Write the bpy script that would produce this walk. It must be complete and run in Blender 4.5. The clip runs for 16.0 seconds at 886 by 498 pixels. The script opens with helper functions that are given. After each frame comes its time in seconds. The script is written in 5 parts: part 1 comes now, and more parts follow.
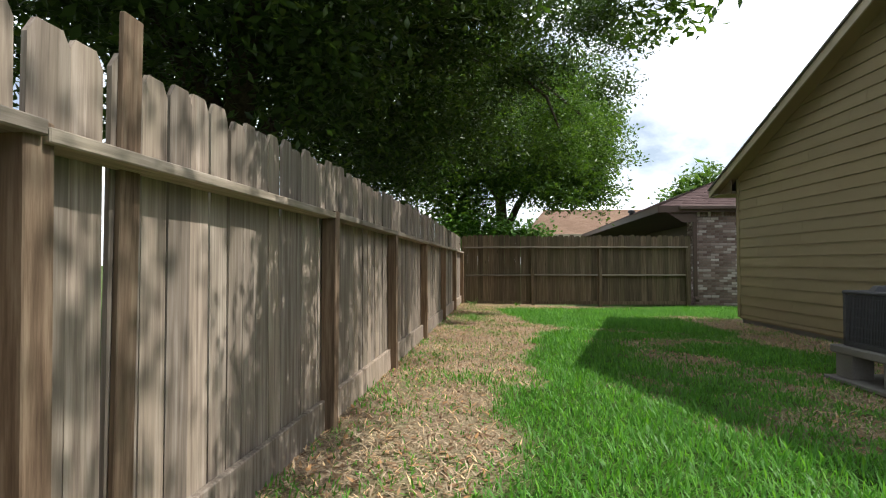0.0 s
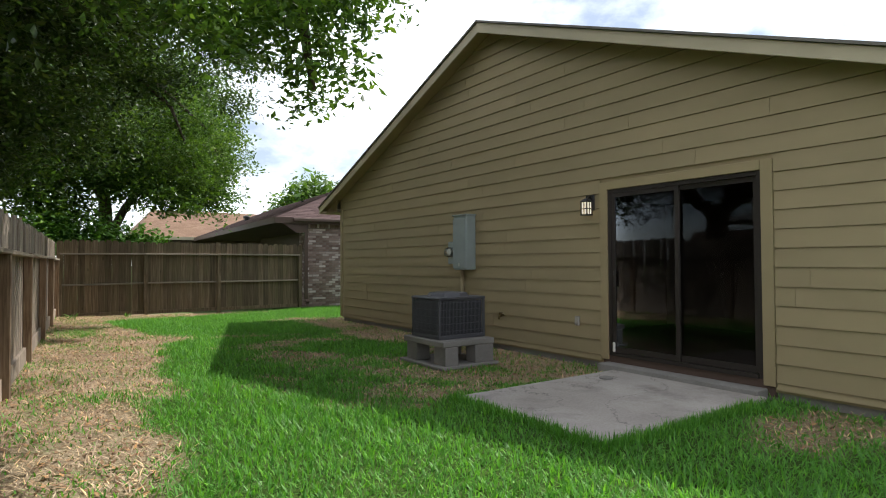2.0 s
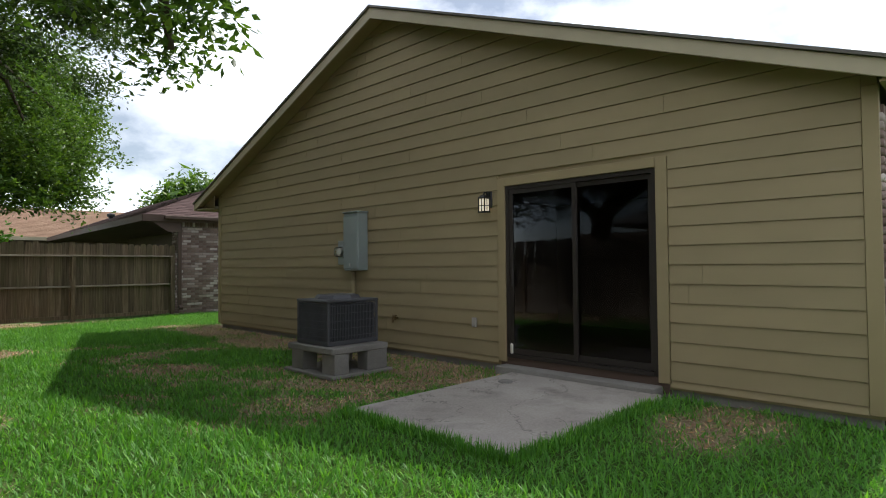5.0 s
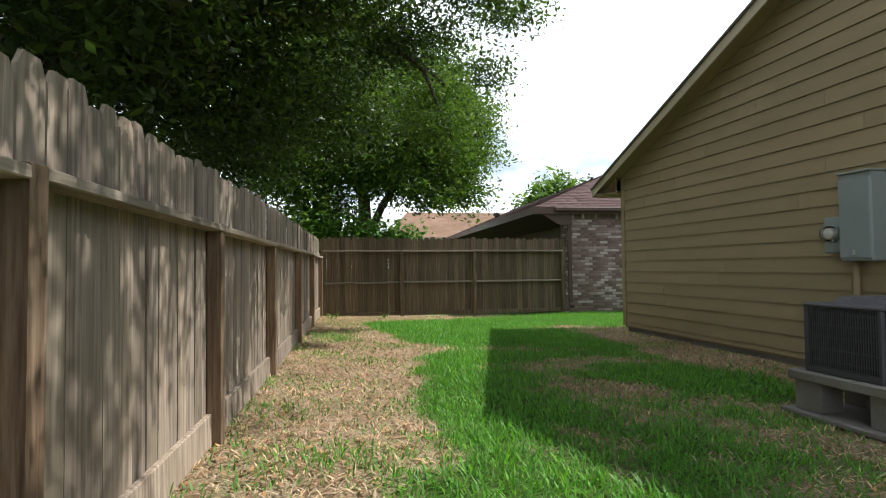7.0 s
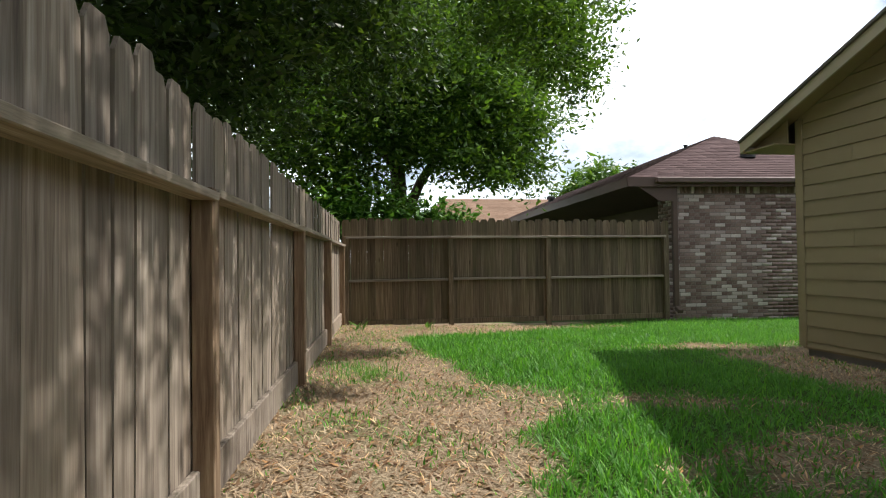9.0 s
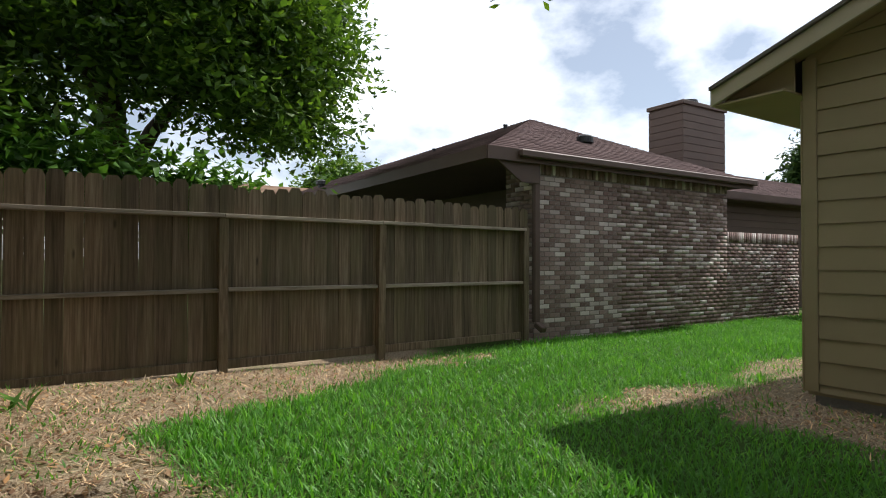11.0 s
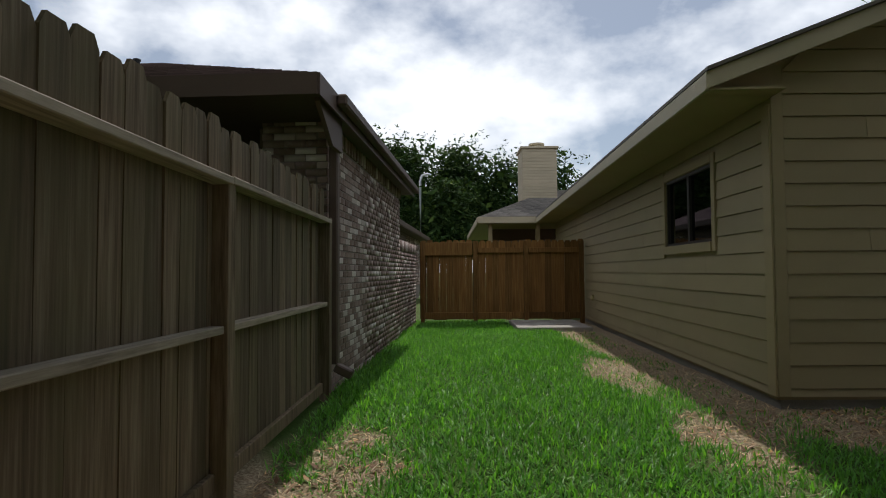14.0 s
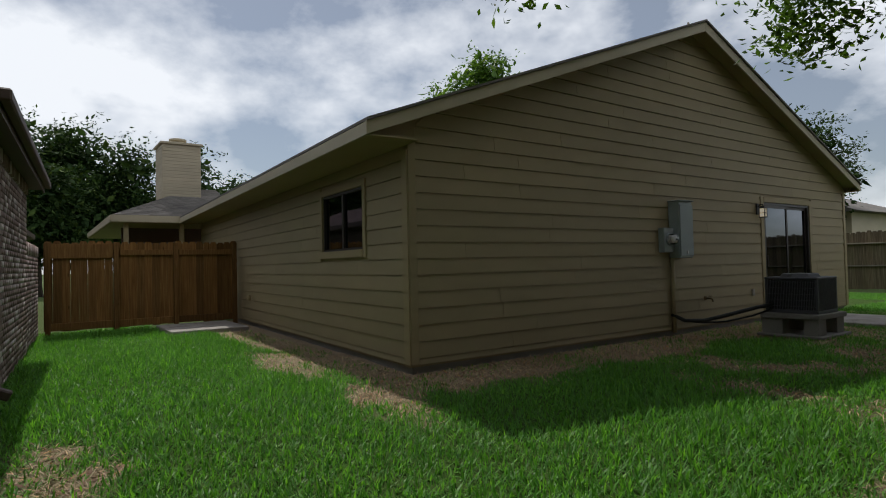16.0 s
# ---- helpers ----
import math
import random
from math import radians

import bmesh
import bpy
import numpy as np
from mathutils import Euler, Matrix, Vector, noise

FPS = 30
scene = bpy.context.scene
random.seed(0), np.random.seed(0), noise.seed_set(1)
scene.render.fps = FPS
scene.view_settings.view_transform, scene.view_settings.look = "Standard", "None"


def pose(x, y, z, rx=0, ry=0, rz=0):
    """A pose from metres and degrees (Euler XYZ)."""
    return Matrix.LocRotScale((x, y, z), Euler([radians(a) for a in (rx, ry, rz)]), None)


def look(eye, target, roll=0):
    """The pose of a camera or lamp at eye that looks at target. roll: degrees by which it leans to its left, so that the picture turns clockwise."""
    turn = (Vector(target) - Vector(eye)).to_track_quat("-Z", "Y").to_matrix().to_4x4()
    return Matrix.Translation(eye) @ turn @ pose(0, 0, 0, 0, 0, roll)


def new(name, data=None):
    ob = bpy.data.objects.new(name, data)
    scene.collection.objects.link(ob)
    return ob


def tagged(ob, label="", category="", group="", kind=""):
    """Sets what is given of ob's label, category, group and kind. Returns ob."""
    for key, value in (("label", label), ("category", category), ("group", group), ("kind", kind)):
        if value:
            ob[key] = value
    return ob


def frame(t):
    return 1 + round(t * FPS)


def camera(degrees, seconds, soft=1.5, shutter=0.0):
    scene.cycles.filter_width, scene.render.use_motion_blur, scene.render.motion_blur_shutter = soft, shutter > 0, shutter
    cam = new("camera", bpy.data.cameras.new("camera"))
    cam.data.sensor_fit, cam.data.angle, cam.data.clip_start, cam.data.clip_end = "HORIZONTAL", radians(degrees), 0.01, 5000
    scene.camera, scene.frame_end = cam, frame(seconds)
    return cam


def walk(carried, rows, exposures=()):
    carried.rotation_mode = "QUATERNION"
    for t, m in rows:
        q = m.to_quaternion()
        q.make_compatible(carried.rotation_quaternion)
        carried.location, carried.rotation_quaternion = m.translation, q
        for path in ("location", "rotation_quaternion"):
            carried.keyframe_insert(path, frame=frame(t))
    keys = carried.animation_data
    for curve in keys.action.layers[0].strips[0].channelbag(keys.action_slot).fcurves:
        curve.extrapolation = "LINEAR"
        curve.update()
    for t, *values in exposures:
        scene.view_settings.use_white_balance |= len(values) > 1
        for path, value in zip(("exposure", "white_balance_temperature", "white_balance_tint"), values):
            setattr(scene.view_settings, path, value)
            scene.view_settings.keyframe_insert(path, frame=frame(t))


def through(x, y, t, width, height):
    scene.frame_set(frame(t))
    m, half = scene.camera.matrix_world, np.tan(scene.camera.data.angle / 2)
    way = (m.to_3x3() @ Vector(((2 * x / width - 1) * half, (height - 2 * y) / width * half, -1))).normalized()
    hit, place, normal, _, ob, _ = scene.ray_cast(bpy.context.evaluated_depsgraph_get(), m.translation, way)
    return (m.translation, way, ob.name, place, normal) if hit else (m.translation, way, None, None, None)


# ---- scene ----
cam = camera(75.0, 16.0, soft=1.05)
PATH = [
    (0, (0.102, -0.23, 1.175), (0.011, 1.767, 1.227), -0.1),
    (0.5, (-0.241, -0.398, 1.257), (-0.08, 1.595, 1.312), -0.1),
    (1, (-0.396, -0.78, 1.268), (0.116, 1.152, 1.322), -0.2),
    (1.5, (-0.389, -1.115, 1.321), (0.465, 0.692, 1.372), -0.4),
    (2, (-0.383, -1.094, 1.36), (0.758, 0.548, 1.407), -0.3),
    (2.5, (-0.375, -0.987, 1.341), (0.966, 0.496, 1.399), -0.1),
    (3, (-0.382, -0.939, 1.338), (1.043, 0.463, 1.397), -0.2),
    (3.2, (-0.375, -0.933, 1.342), (1.075, 0.443, 1.402), -0.2),
    (5.3, (-0.066, -0.558, 1.31), (1.348, 0.856, 1.362), -0.7),
    (5.5, (-0.04, -0.361, 1.307), (1.27, 1.15, 1.362), -0.6),
    (5.7, (0.025, -0.138, 1.299), (1.161, 1.506, 1.361), -0.4),
    (6, (-0.011, 0.178, 1.277), (0.953, 1.929, 1.337), -0.5),
    (6.5, (0.011, 0.877, 1.259), (0.612, 2.784, 1.322), -0.6),
    (7, (0.017, 1.639, 1.222), (0.416, 3.598, 1.285), -0.6),
    (7.5, (-0.038, 2.476, 1.238), (0.256, 4.453, 1.29), -0.5),
    (8, (-0.043, 3.369, 1.214), (0.25, 5.347, 1.26), -0.5),
    (8.5, (0.013, 4.276, 1.222), (0.295, 6.255, 1.261), -0.5),
    (9, (0.093, 5.204, 1.184), (0.4, 7.18, 1.228), -0.7),
    (9.5, (0.245, 6.078, 1.207), (0.832, 7.99, 1.233), -0.6),
    (9.7, (0.343, 6.507, 1.219), (1.036, 8.383, 1.246), -0.8),
    (11.8, (0.166, 10.739, 1.17), (1.62, 12.111, 1.226), 0.8),
    (12, (0.205, 11.058, 1.173), (1.743, 12.335, 1.234), 0.7),
    (12.5, (0.316, 11.899, 1.213), (2.076, 12.847, 1.271), 0.6),
    (13, (0.451, 12.674, 1.171), (2.367, 13.245, 1.241), 0.1),
    (13.5, (0.618, 13.453, 1.166), (2.579, 13.84, 1.241), -0.1),
    (14, (0.695, 14.05, 1.152), (2.693, 14.067, 1.23), -0.4),
    (14.5, (0.606, 14.439, 1.191), (2.562, 14.029, 1.265), -0.6),
    (15, (0.359, 14.716, 1.246), (2.176, 13.884, 1.312), -1.0),
    (15.5, (0.103, 14.737, 1.261), (1.838, 13.745, 1.317), -1.2),
    (16, (-0.002, 14.731, 1.229), (1.636, 13.584, 1.281), -1.3),
]

walk(cam, [(t, look(eye, target, roll)) for t, eye, target, roll in PATH],
     exposures=[(0.0, 0.14), (1.5, 0.34), (3.0, -0.13), (5.5, -0.04), (6.5, 0.3), (9.5, 0.1), (12.0, -0.27), (13.0, -0.48), (14.0, -0.72), (16.0, -0.95)])

# ---- world and sun ----
SUN = Vector((0.78, -0.02, 1.0)).normalized()
world = bpy.data.worlds.new("world")
scene.world = world
world.use_nodes = True
wn, wl = world.node_tree.nodes, world.node_tree.links
wn.clear()
w_out, w_bg = wn.new("ShaderNodeOutputWorld"), wn.new("ShaderNodeBackground")
w_sky = wn.new("ShaderNodeTexSky")
w_sky.sky_type, w_sky.sun_disc = "NISHITA", False
w_sky.sun_elevation, w_sky.sun_rotation = math.asin(SUN.z), radians(91.5)
w_sky.dust_density, w_sky.ozone_density = 0.4, 1.8
w_co, w_map, w_noise, w_ramp, w_mix = (wn.new("ShaderNodeTexCoord"), wn.new("ShaderNodeMapping"), wn.new("ShaderNodeTexNoise"),
                                       wn.new("ShaderNodeValToRGB"), wn.new("ShaderNodeMix"))
w_map.inputs["Scale"].default_value = (1.7, 1.7, 2.9)
w_map.inputs["Location"].default_value = (0.35, 0.1, 0.2)
w_noise.inputs["Scale"].default_value, w_noise.inputs["Detail"].default_value, w_noise.inputs["Roughness"].default_value = 1.7, 7, 0.55
w_ramp.color_ramp.elements[0].position, w_ramp.color_ramp.elements[1].position = 0.42, 0.60
w_ramp.color_ramp.elements[0].color = (0.2, 0.2, 0.2, 1)
w_mix.data_type = "RGBA"
w_mix.inputs["B"].default_value = (17.2, 17.9, 19.0, 1)
wl.new(w_co.outputs["Generated"], w_map.inputs["Vector"])
wl.new(w_map.outputs["Vector"], w_noise.inputs["Vector"])
wl.new(w_noise.outputs["Fac"], w_ramp.inputs["Fac"])
wl.new(w_ramp.outputs["Color"], w_mix.inputs["Factor"])
wl.new(w_sky.outputs["Color"], w_mix.inputs["A"])
wl.new(w_mix.outputs["Result"], w_bg.inputs["Color"])
w_bg.inputs["Strength"].default_value = 0.1
wl.new(w_bg.outputs["Background"], w_out.inputs["Surface"])

sun = new("sun", bpy.data.lights.new("sun", "SUN"))
sun.data.energy, sun.data.angle, sun.data.color = 5.0, radians(0.6), (1.0, 0.965, 0.91)
sun.matrix_basis = look(SUN * 40, (0, 0, 0))


# ---- materials ----
class Mat:
    """A node material that is built up step by step."""

    def __init__(self, name, rough=0.8, metal=0.0, spec=0.3):
        self.m = bpy.data.materials.new(name)
        self.m.use_nodes = True
        self.n, self.l = self.m.node_tree.nodes, self.m.node_tree.links
        self.b = self.n["Principled BSDF"]
        self.b.inputs["Roughness"].default_value = rough
        self.b.inputs["Metallic"].default_value = metal
        self.b.inputs["Specular IOR Level"].default_value = spec
        self.co = self.n.new("ShaderNodeTexCoord").outputs["Object"]

    def vec(self, scale=(1, 1, 1), jitter=0.0, source=None):
        v = source or self.co
        if jitter:
            info, add = self.n.new("ShaderNodeObjectInfo"), self.n.new("ShaderNodeVectorMath")
            mul = self.n.new("ShaderNodeMath")
            mul.operation, mul.inputs[1].default_value = "MULTIPLY", jitter
            self.l.new(info.outputs["Random"], mul.inputs[0])
            self.l.new(v, add.inputs[0])
            self.l.new(mul.outputs[0], add.inputs[1])
            v = add.outputs[0]
        mp = self.n.new("ShaderNodeMapping")
        mp.inputs["Scale"].default_value = scale
        self.l.new(v, mp.inputs["Vector"])
        return mp.outputs["Vector"]

    def noise(self, vec, scale=5.0, detail=4.0, rough=0.55):
        t = self.n.new("ShaderNodeTexNoise")
        t.inputs["Scale"].default_value, t.inputs["Detail"].default_value, t.inputs["Roughness"].default_value = scale, detail, rough
        self.l.new(vec, t.inputs["Vector"])
        return t.outputs["Fac"]

    def ramp(self, fac, stops):
        r = self.n.new("ShaderNodeValToRGB")
        e = r.color_ramp.elements
        e[0].position, e[0].color = stops[0][0], (*stops[0][1], 1)
        e[1].position, e[1].color = stops[-1][0], (*stops[-1][1], 1)
        for p, c in stops[1:-1]:
            k = e.new(p)
            k.color = (*c, 1)
        self.l.new(fac, r.inputs["Fac"])
        return r.outputs["Color"]

    def mix(self, fac, a, b, how="MIX"):
        x = self.n.new("ShaderNodeMix")
        x.data_type, x.blend_type = "RGBA", how
        for sock, val in (("Factor", fac), ("A", a), ("B", b)):
            if isinstance(val, (int, float)):
                x.inputs[sock].default_value = val
            elif isinstance(val, tuple):
                x.inputs[sock].default_value = (*val, 1)
            else:
                self.l.new(val, x.inputs[sock])
        return x.outputs["Result"]

    def colour(self, c):
        if isinstance(c, tuple):
            self.b.inputs["Base Color"].default_value = (*c, 1)
        else:
            self.l.new(c, self.b.inputs["Base Color"])
        return self

    def bump(self, fac, strength=0.3, distance=0.01):
        b = self.n.new("ShaderNodeBump")
        b.inputs["Strength"].default_value, b.inputs["Distance"].default_value = strength, distance
        self.l.new(fac, b.inputs["Height"])
        self.l.new(b.outputs["Normal"], self.b.inputs["Normal"])
        return self

    def rand(self):
        return self.n.new("ShaderNodeObjectInfo").outputs["Random"]

    def island(self):
        return self.n.new("ShaderNodeNewGeometry").outputs["Random Per Island"]


def wood(name, dark, mid, light, stain, axis=2, island=False):
    m = Mat(name, 0.85, 0, 0.2)
    s = [14.0, 14.0, 14.0]
    s[axis] = 0.9
    v = m.vec(tuple(s), 31.0)
    g = m.noise(v, 3.0, 6, 0.65)
    base = m.ramp(g, [(0.3, dark), (0.5, mid), (0.7, light)])
    blot = m.noise(m.vec((1.6, 1.6, 0.8), 17.0), 1.6, 4)
    base = m.mix(m.ramp(blot, [(0.45, (0, 0, 0)), (0.7, (0.75, 0.75, 0.75))]), base, stain)
    r = m.island() if island else m.rand()
    base = m.mix(1.0, base, m.ramp(r, [(0.0, (0.62, 0.60, 0.58)), (0.5, (0.9, 0.88, 0.84)), (1.0, (1.1, 1.04, 0.97))]), "MULTIPLY")
    knot = m.n.new("ShaderNodeTexVoronoi")
    knot.inputs["Scale"].default_value = 2.3
    m.l.new(m.vec((1.8, 1.8, 0.9), 9.0), knot.inputs["Vector"])
    base = m.mix(m.ramp(knot.outputs["Distance"], [(0.03, (0.7, 0.7, 0.7)), (0.07, (0, 0, 0))]), base, tuple(c * 0.5 for c in dark))
    m.colour(base).bump(g, 0.35, 0.004)
    return m.m


def paint(name, col, rough=0.6, wear=0.12, bump=0.08, dirt=(0.2, 0.17, 0.12)):
    m = Mat(name, rough, 0, 0.35)
    big = m.noise(m.vec((0.8, 0.8, 1.4), 11.0), 1.5, 5)
    fine = m.noise(m.vec((9, 9, 30), 5.0), 6, 4)
    c = m.ramp(big, [(0.3, tuple(x * (1 - wear) for x in col)), (0.7, tuple(min(1, x * (1 + wear * 0.6)) for x in col))])
    c = m.mix(m.ramp(fine, [(0.62, (0, 0, 0)), (0.8, (0.22, 0.22, 0.22))]), c, dirt)
    c = m.mix(1.0, c, m.ramp(m.rand(), [(0.0, (0.94, 0.94, 0.93)), (1.0, (1.04, 1.03, 1.01))]), "MULTIPLY")
    m.colour(c).bump(fine, bump, 0.003)
    return m.m


M_FENCE = wood("weathered_cedar", (0.15, 0.12, 0.10), (0.305, 0.255, 0.212), (0.48, 0.425, 0.37), (0.25, 0.215, 0.165))
# Darker cedar for back and end fences: their shade is in the colour.
M_FENCE_DARK = wood("shaded_cedar", (0.07, 0.054, 0.035), (0.15, 0.115, 0.078), (0.23, 0.19, 0.135), (0.12, 0.11, 0.06))
M_POST = wood("post_wood", (0.11, 0.07, 0.045), (0.235, 0.165, 0.11), (0.37, 0.285, 0.2), (0.19, 0.14, 0.10))
M_RAIL = wood("rail_wood", (0.15, 0.13, 0.105), (0.29, 0.255, 0.21), (0.42, 0.38, 0.33), (0.24, 0.22, 0.17), axis=0)
M_GATE = wood("new_cedar", (0.13, 0.062, 0.018), (0.22, 0.115, 0.036), (0.31, 0.175, 0.065), (0.17, 0.085, 0.028))
M_SIDING = paint("tan_siding_paint", (0.315, 0.252, 0.146), 0.62, 0.07)
M_TRIM = paint("tan_trim_paint", (0.32, 0.255, 0.145), 0.6, 0.07)
M_FASCIA = paint("pale_fascia_paint", (0.46, 0.40, 0.29), 0.6, 0.1)
M_BROWN = paint("brown_paint", (0.10, 0.066, 0.052), 0.6, 0.15)
M_DARKSIDE = paint("dark_brown_siding", (0.10, 0.068, 0.052), 0.65, 0.15)
M_BRONZE = paint("bronze_aluminium", (0.032, 0.026, 0.023), 0.4, 0.15)
M_GREY = paint("grey_box_enamel", (0.27, 0.31, 0.31), 0.45, 0.1)
M_BLACK = paint("black_enamel", (0.02, 0.02, 0.021), 0.45, 0.2)
M_CASE = paint("condenser_case", (0.075, 0.075, 0.085), 0.5, 0.12)
M_WIRE = paint("guard_wire", (0.10, 0.10, 0.115), 0.5, 0.12)
M_FIN = paint("condenser_fins", (0.022, 0.023, 0.026), 0.55, 0.2)
M_ROOM = paint("room_paint", (0.24, 0.21, 0.17), 0.8, 0.1)
M_WHITE = paint("white_plastic", (0.72, 0.70, 0.64), 0.5, 0.08)


def rough_stone(name, lo, hi, scale=9.0, bump=0.4, crack=False):
    m = Mat(name, 0.92, 0, 0.2)
    a, b = m.noise(m.vec((1, 1, 1), 7.0), 1.3, 5), m.noise(m.vec((1, 1, 1), 7.0), scale * 6, 5, 0.7)
    c = m.mix(0.4, m.ramp(a, [(0.3, lo), (0.7, hi)]), m.ramp(b, [(0.35, lo), (0.65, hi)]))
    if crack:
        line = m.ramp(m.noise(m.vec(), 0.75, 7, 0.6), [(0.488, (0, 0, 0)), (0.4925, (0.75, 0.75, 0.75)), (0.497, (0, 0, 0))])
        c = m.mix(line, c, tuple(x * 0.3 for x in lo))
        blot = m.ramp(m.noise(m.vec(), 2.6, 5), [(0.55, (0, 0, 0)), (0.75, (0.6, 0.6, 0.6))])
        c = m.mix(blot, c, tuple(x * 0.6 for x in lo))
    m.colour(c).bump(b, bump, 0.004)
    return m.m


M_SLAB = rough_stone("patio_concrete", (0.27, 0.24, 0.215), (0.46, 0.425, 0.39), 8, 0.25, True)
M_BLOCK = rough_stone("concrete_block", (0.17, 0.158, 0.145), (0.30, 0.285, 0.265), 12, 0.6)
M_MORTAR = rough_stone("mortar", (0.15, 0.125, 0.11), (0.24, 0.205, 0.185), 12, 0.5)


def brick_mat():
    m = Mat("mixed_brick", 0.9, 0, 0.2)
    add = m.n.new("ShaderNodeMath")
    add.operation = "ADD"
    m.l.new(m.island(), add.inputs[0])
    m.l.new(m.rand(), add.inputs[1])
    frac = m.n.new("ShaderNodeMath")
    frac.operation = "FRACT"
    m.l.new(add.outputs[0], frac.inputs[0])
    r = frac.outputs[0]
    c = m.ramp(r, [(0.0, (0.165, 0.108, 0.092)), (0.35, (0.235, 0.16, 0.14)), (0.66, (0.30, 0.215, 0.19)), (0.80, (0.44, 0.36, 0.33)), (1.0, (0.64, 0.57, 0.53))])
    v = m.vec((1, 1, 1))
    wash = m.noise(v, 14, 5, 0.7)
    c = m.mix(m.ramp(wash, [(0.52, (0, 0, 0)), (0.72, (0.5, 0.5, 0.5))]), c, (0.44, 0.395, 0.36))
    c = m.mix(m.ramp(m.noise(v, 0.9, 3), [(0.45, (0, 0, 0)), (0.7, (0.25, 0.25, 0.25))]), c, (0.09, 0.065, 0.055))
    m.colour(c).bump(m.noise(v, 70, 4), 0.5, 0.004)
    return m.m


def shingle_mat(name, lo, hi):
    m = Mat(name, 0.95, 0, 0.15)
    v = m.vec((1, 1, 1))
    c = m.ramp(m.island(), [(0, lo), (1, hi)])
    c = m.mix(0.35, c, m.ramp(m.noise(v, 90, 3, 0.8), [(0.35, tuple(x * 0.5 for x in lo)), (0.65, hi)]))
    c = m.mix(m.ramp(m.noise(v, 0.6, 4), [(0.45, (0, 0, 0)), (0.75, (0.5, 0.5, 0.5))]), c, tuple(x * 0.6 for x in lo))
    m.colour(c).bump(m.noise(v, 120, 3), 0.5, 0.003)
    return m.m


M_BRICK = brick_mat()
M_SHINGLE_MAUVE = shingle_mat("mauve_shingle", (0.115, 0.078, 0.074), (0.185, 0.125, 0.118))
M_SHINGLE_GREY = shingle_mat("grey_shingle", (0.13, 0.12, 0.11), (0.24, 0.22, 0.2))
M_SHINGLE_TAN = shingle_mat("tan_shingle", (0.30, 0.19, 0.13), (0.40, 0.27, 0.19))


def leaf_mat(name, lo, hi, shine=0.45, through=0.35, spec=0.35):
    m = Mat(name, shine, 0, spec)
    c = m.ramp(m.island(), [(0, lo), (0.75, hi), (1.0, (hi[0] * 1.6, hi[1] * 1.35, hi[2]))])
    c = m.mix(m.ramp(m.noise(m.vec(), 0.8, 3), [(0.4, (0, 0, 0)), (0.7, (0.5, 0.5, 0.5))]), c, lo)
    m.colour(c)
    tr, mx = m.n.new("ShaderNodeBsdfTranslucent"), m.n.new("ShaderNodeMixShader")
    m.l.new(m.mix(1.0, c, (1.5, 1.6, 0.7), "MULTIPLY"), tr.inputs["Color"])
    mx.inputs["Fac"].default_value = through
    m.l.new(m.b.outputs["BSDF"], mx.inputs[1])
    m.l.new(tr.outputs["BSDF"], mx.inputs[2])
    m.l.new(mx.outputs["Shader"], m.n["Material Output"].inputs["Surface"])
    return m.m


# Oak leaf twice: shade put into the first colour, sunlight into the second.
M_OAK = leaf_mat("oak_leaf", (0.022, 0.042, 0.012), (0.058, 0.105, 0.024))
M_OAK_SUN = leaf_mat("sunlit_oak_leaf", (0.032, 0.07, 0.014), (0.115, 0.215, 0.034), 0.45, 0.35)
M_WOODS = leaf_mat("woods_leaf", (0.018, 0.040, 0.013), (0.055, 0.098, 0.028), 0.75, 0.12, 0.1)
M_SHRUB = leaf_mat("shrub_leaf", (0.05, 0.12, 0.02), (0.10, 0.22, 0.04))
M_GRASS = leaf_mat("lawn_blade", (0.07, 0.20, 0.03), (0.13, 0.34, 0.055), 0.5, 0.4)
M_STRAW = leaf_mat("dry_blade", (0.23, 0.14, 0.08), (0.60, 0.48, 0.34), 0.8, 0.1)
M_LITTER = leaf_mat("dead_leaf", (0.13, 0.065, 0.033), (0.36, 0.23, 0.13), 0.8, 0.1)


def bark_mat():
    m = Mat("oak_bark", 0.95, 0, 0.1)
    v = m.vec((5, 5, 1.2))
    f = m.noise(v, 4, 6, 0.7)
    m.colour(m.ramp(f, [(0.3, (0.03, 0.024, 0.018)), (0.7, (0.13, 0.105, 0.085))])).bump(f, 0.8, 0.03)
    return m.m


M_BARK = bark_mat()


def soil_mat():
    m = Mat("lawn_soil", 0.97, 0, 0.1)
    v = m.vec()
    att = m.n.new("ShaderNodeAttribute")
    att.attribute_name = "dry"
    f1, f2 = m.noise(v, 55, 6, 0.75), m.noise(v, 5, 4)
    thatch = m.ramp(f1, [(0.32, (0.10, 0.062, 0.038)), (0.5, (0.31, 0.235, 0.155)), (0.66, (0.55, 0.455, 0.32))])
    thatch = m.mix(m.ramp(f2, [(0.5, (0, 0, 0)), (0.75, (0.55, 0.55, 0.55))]), thatch, (0.22, 0.13, 0.08))
    turf = m.ramp(f1, [(0.3, (0.03, 0.06, 0.012)), (0.7, (0.08, 0.14, 0.03))])
    m.colour(m.mix(att.outputs["Fac"], turf, thatch)).bump(f1, 0.6, 0.02)
    return m.m


M_SOIL = soil_mat()


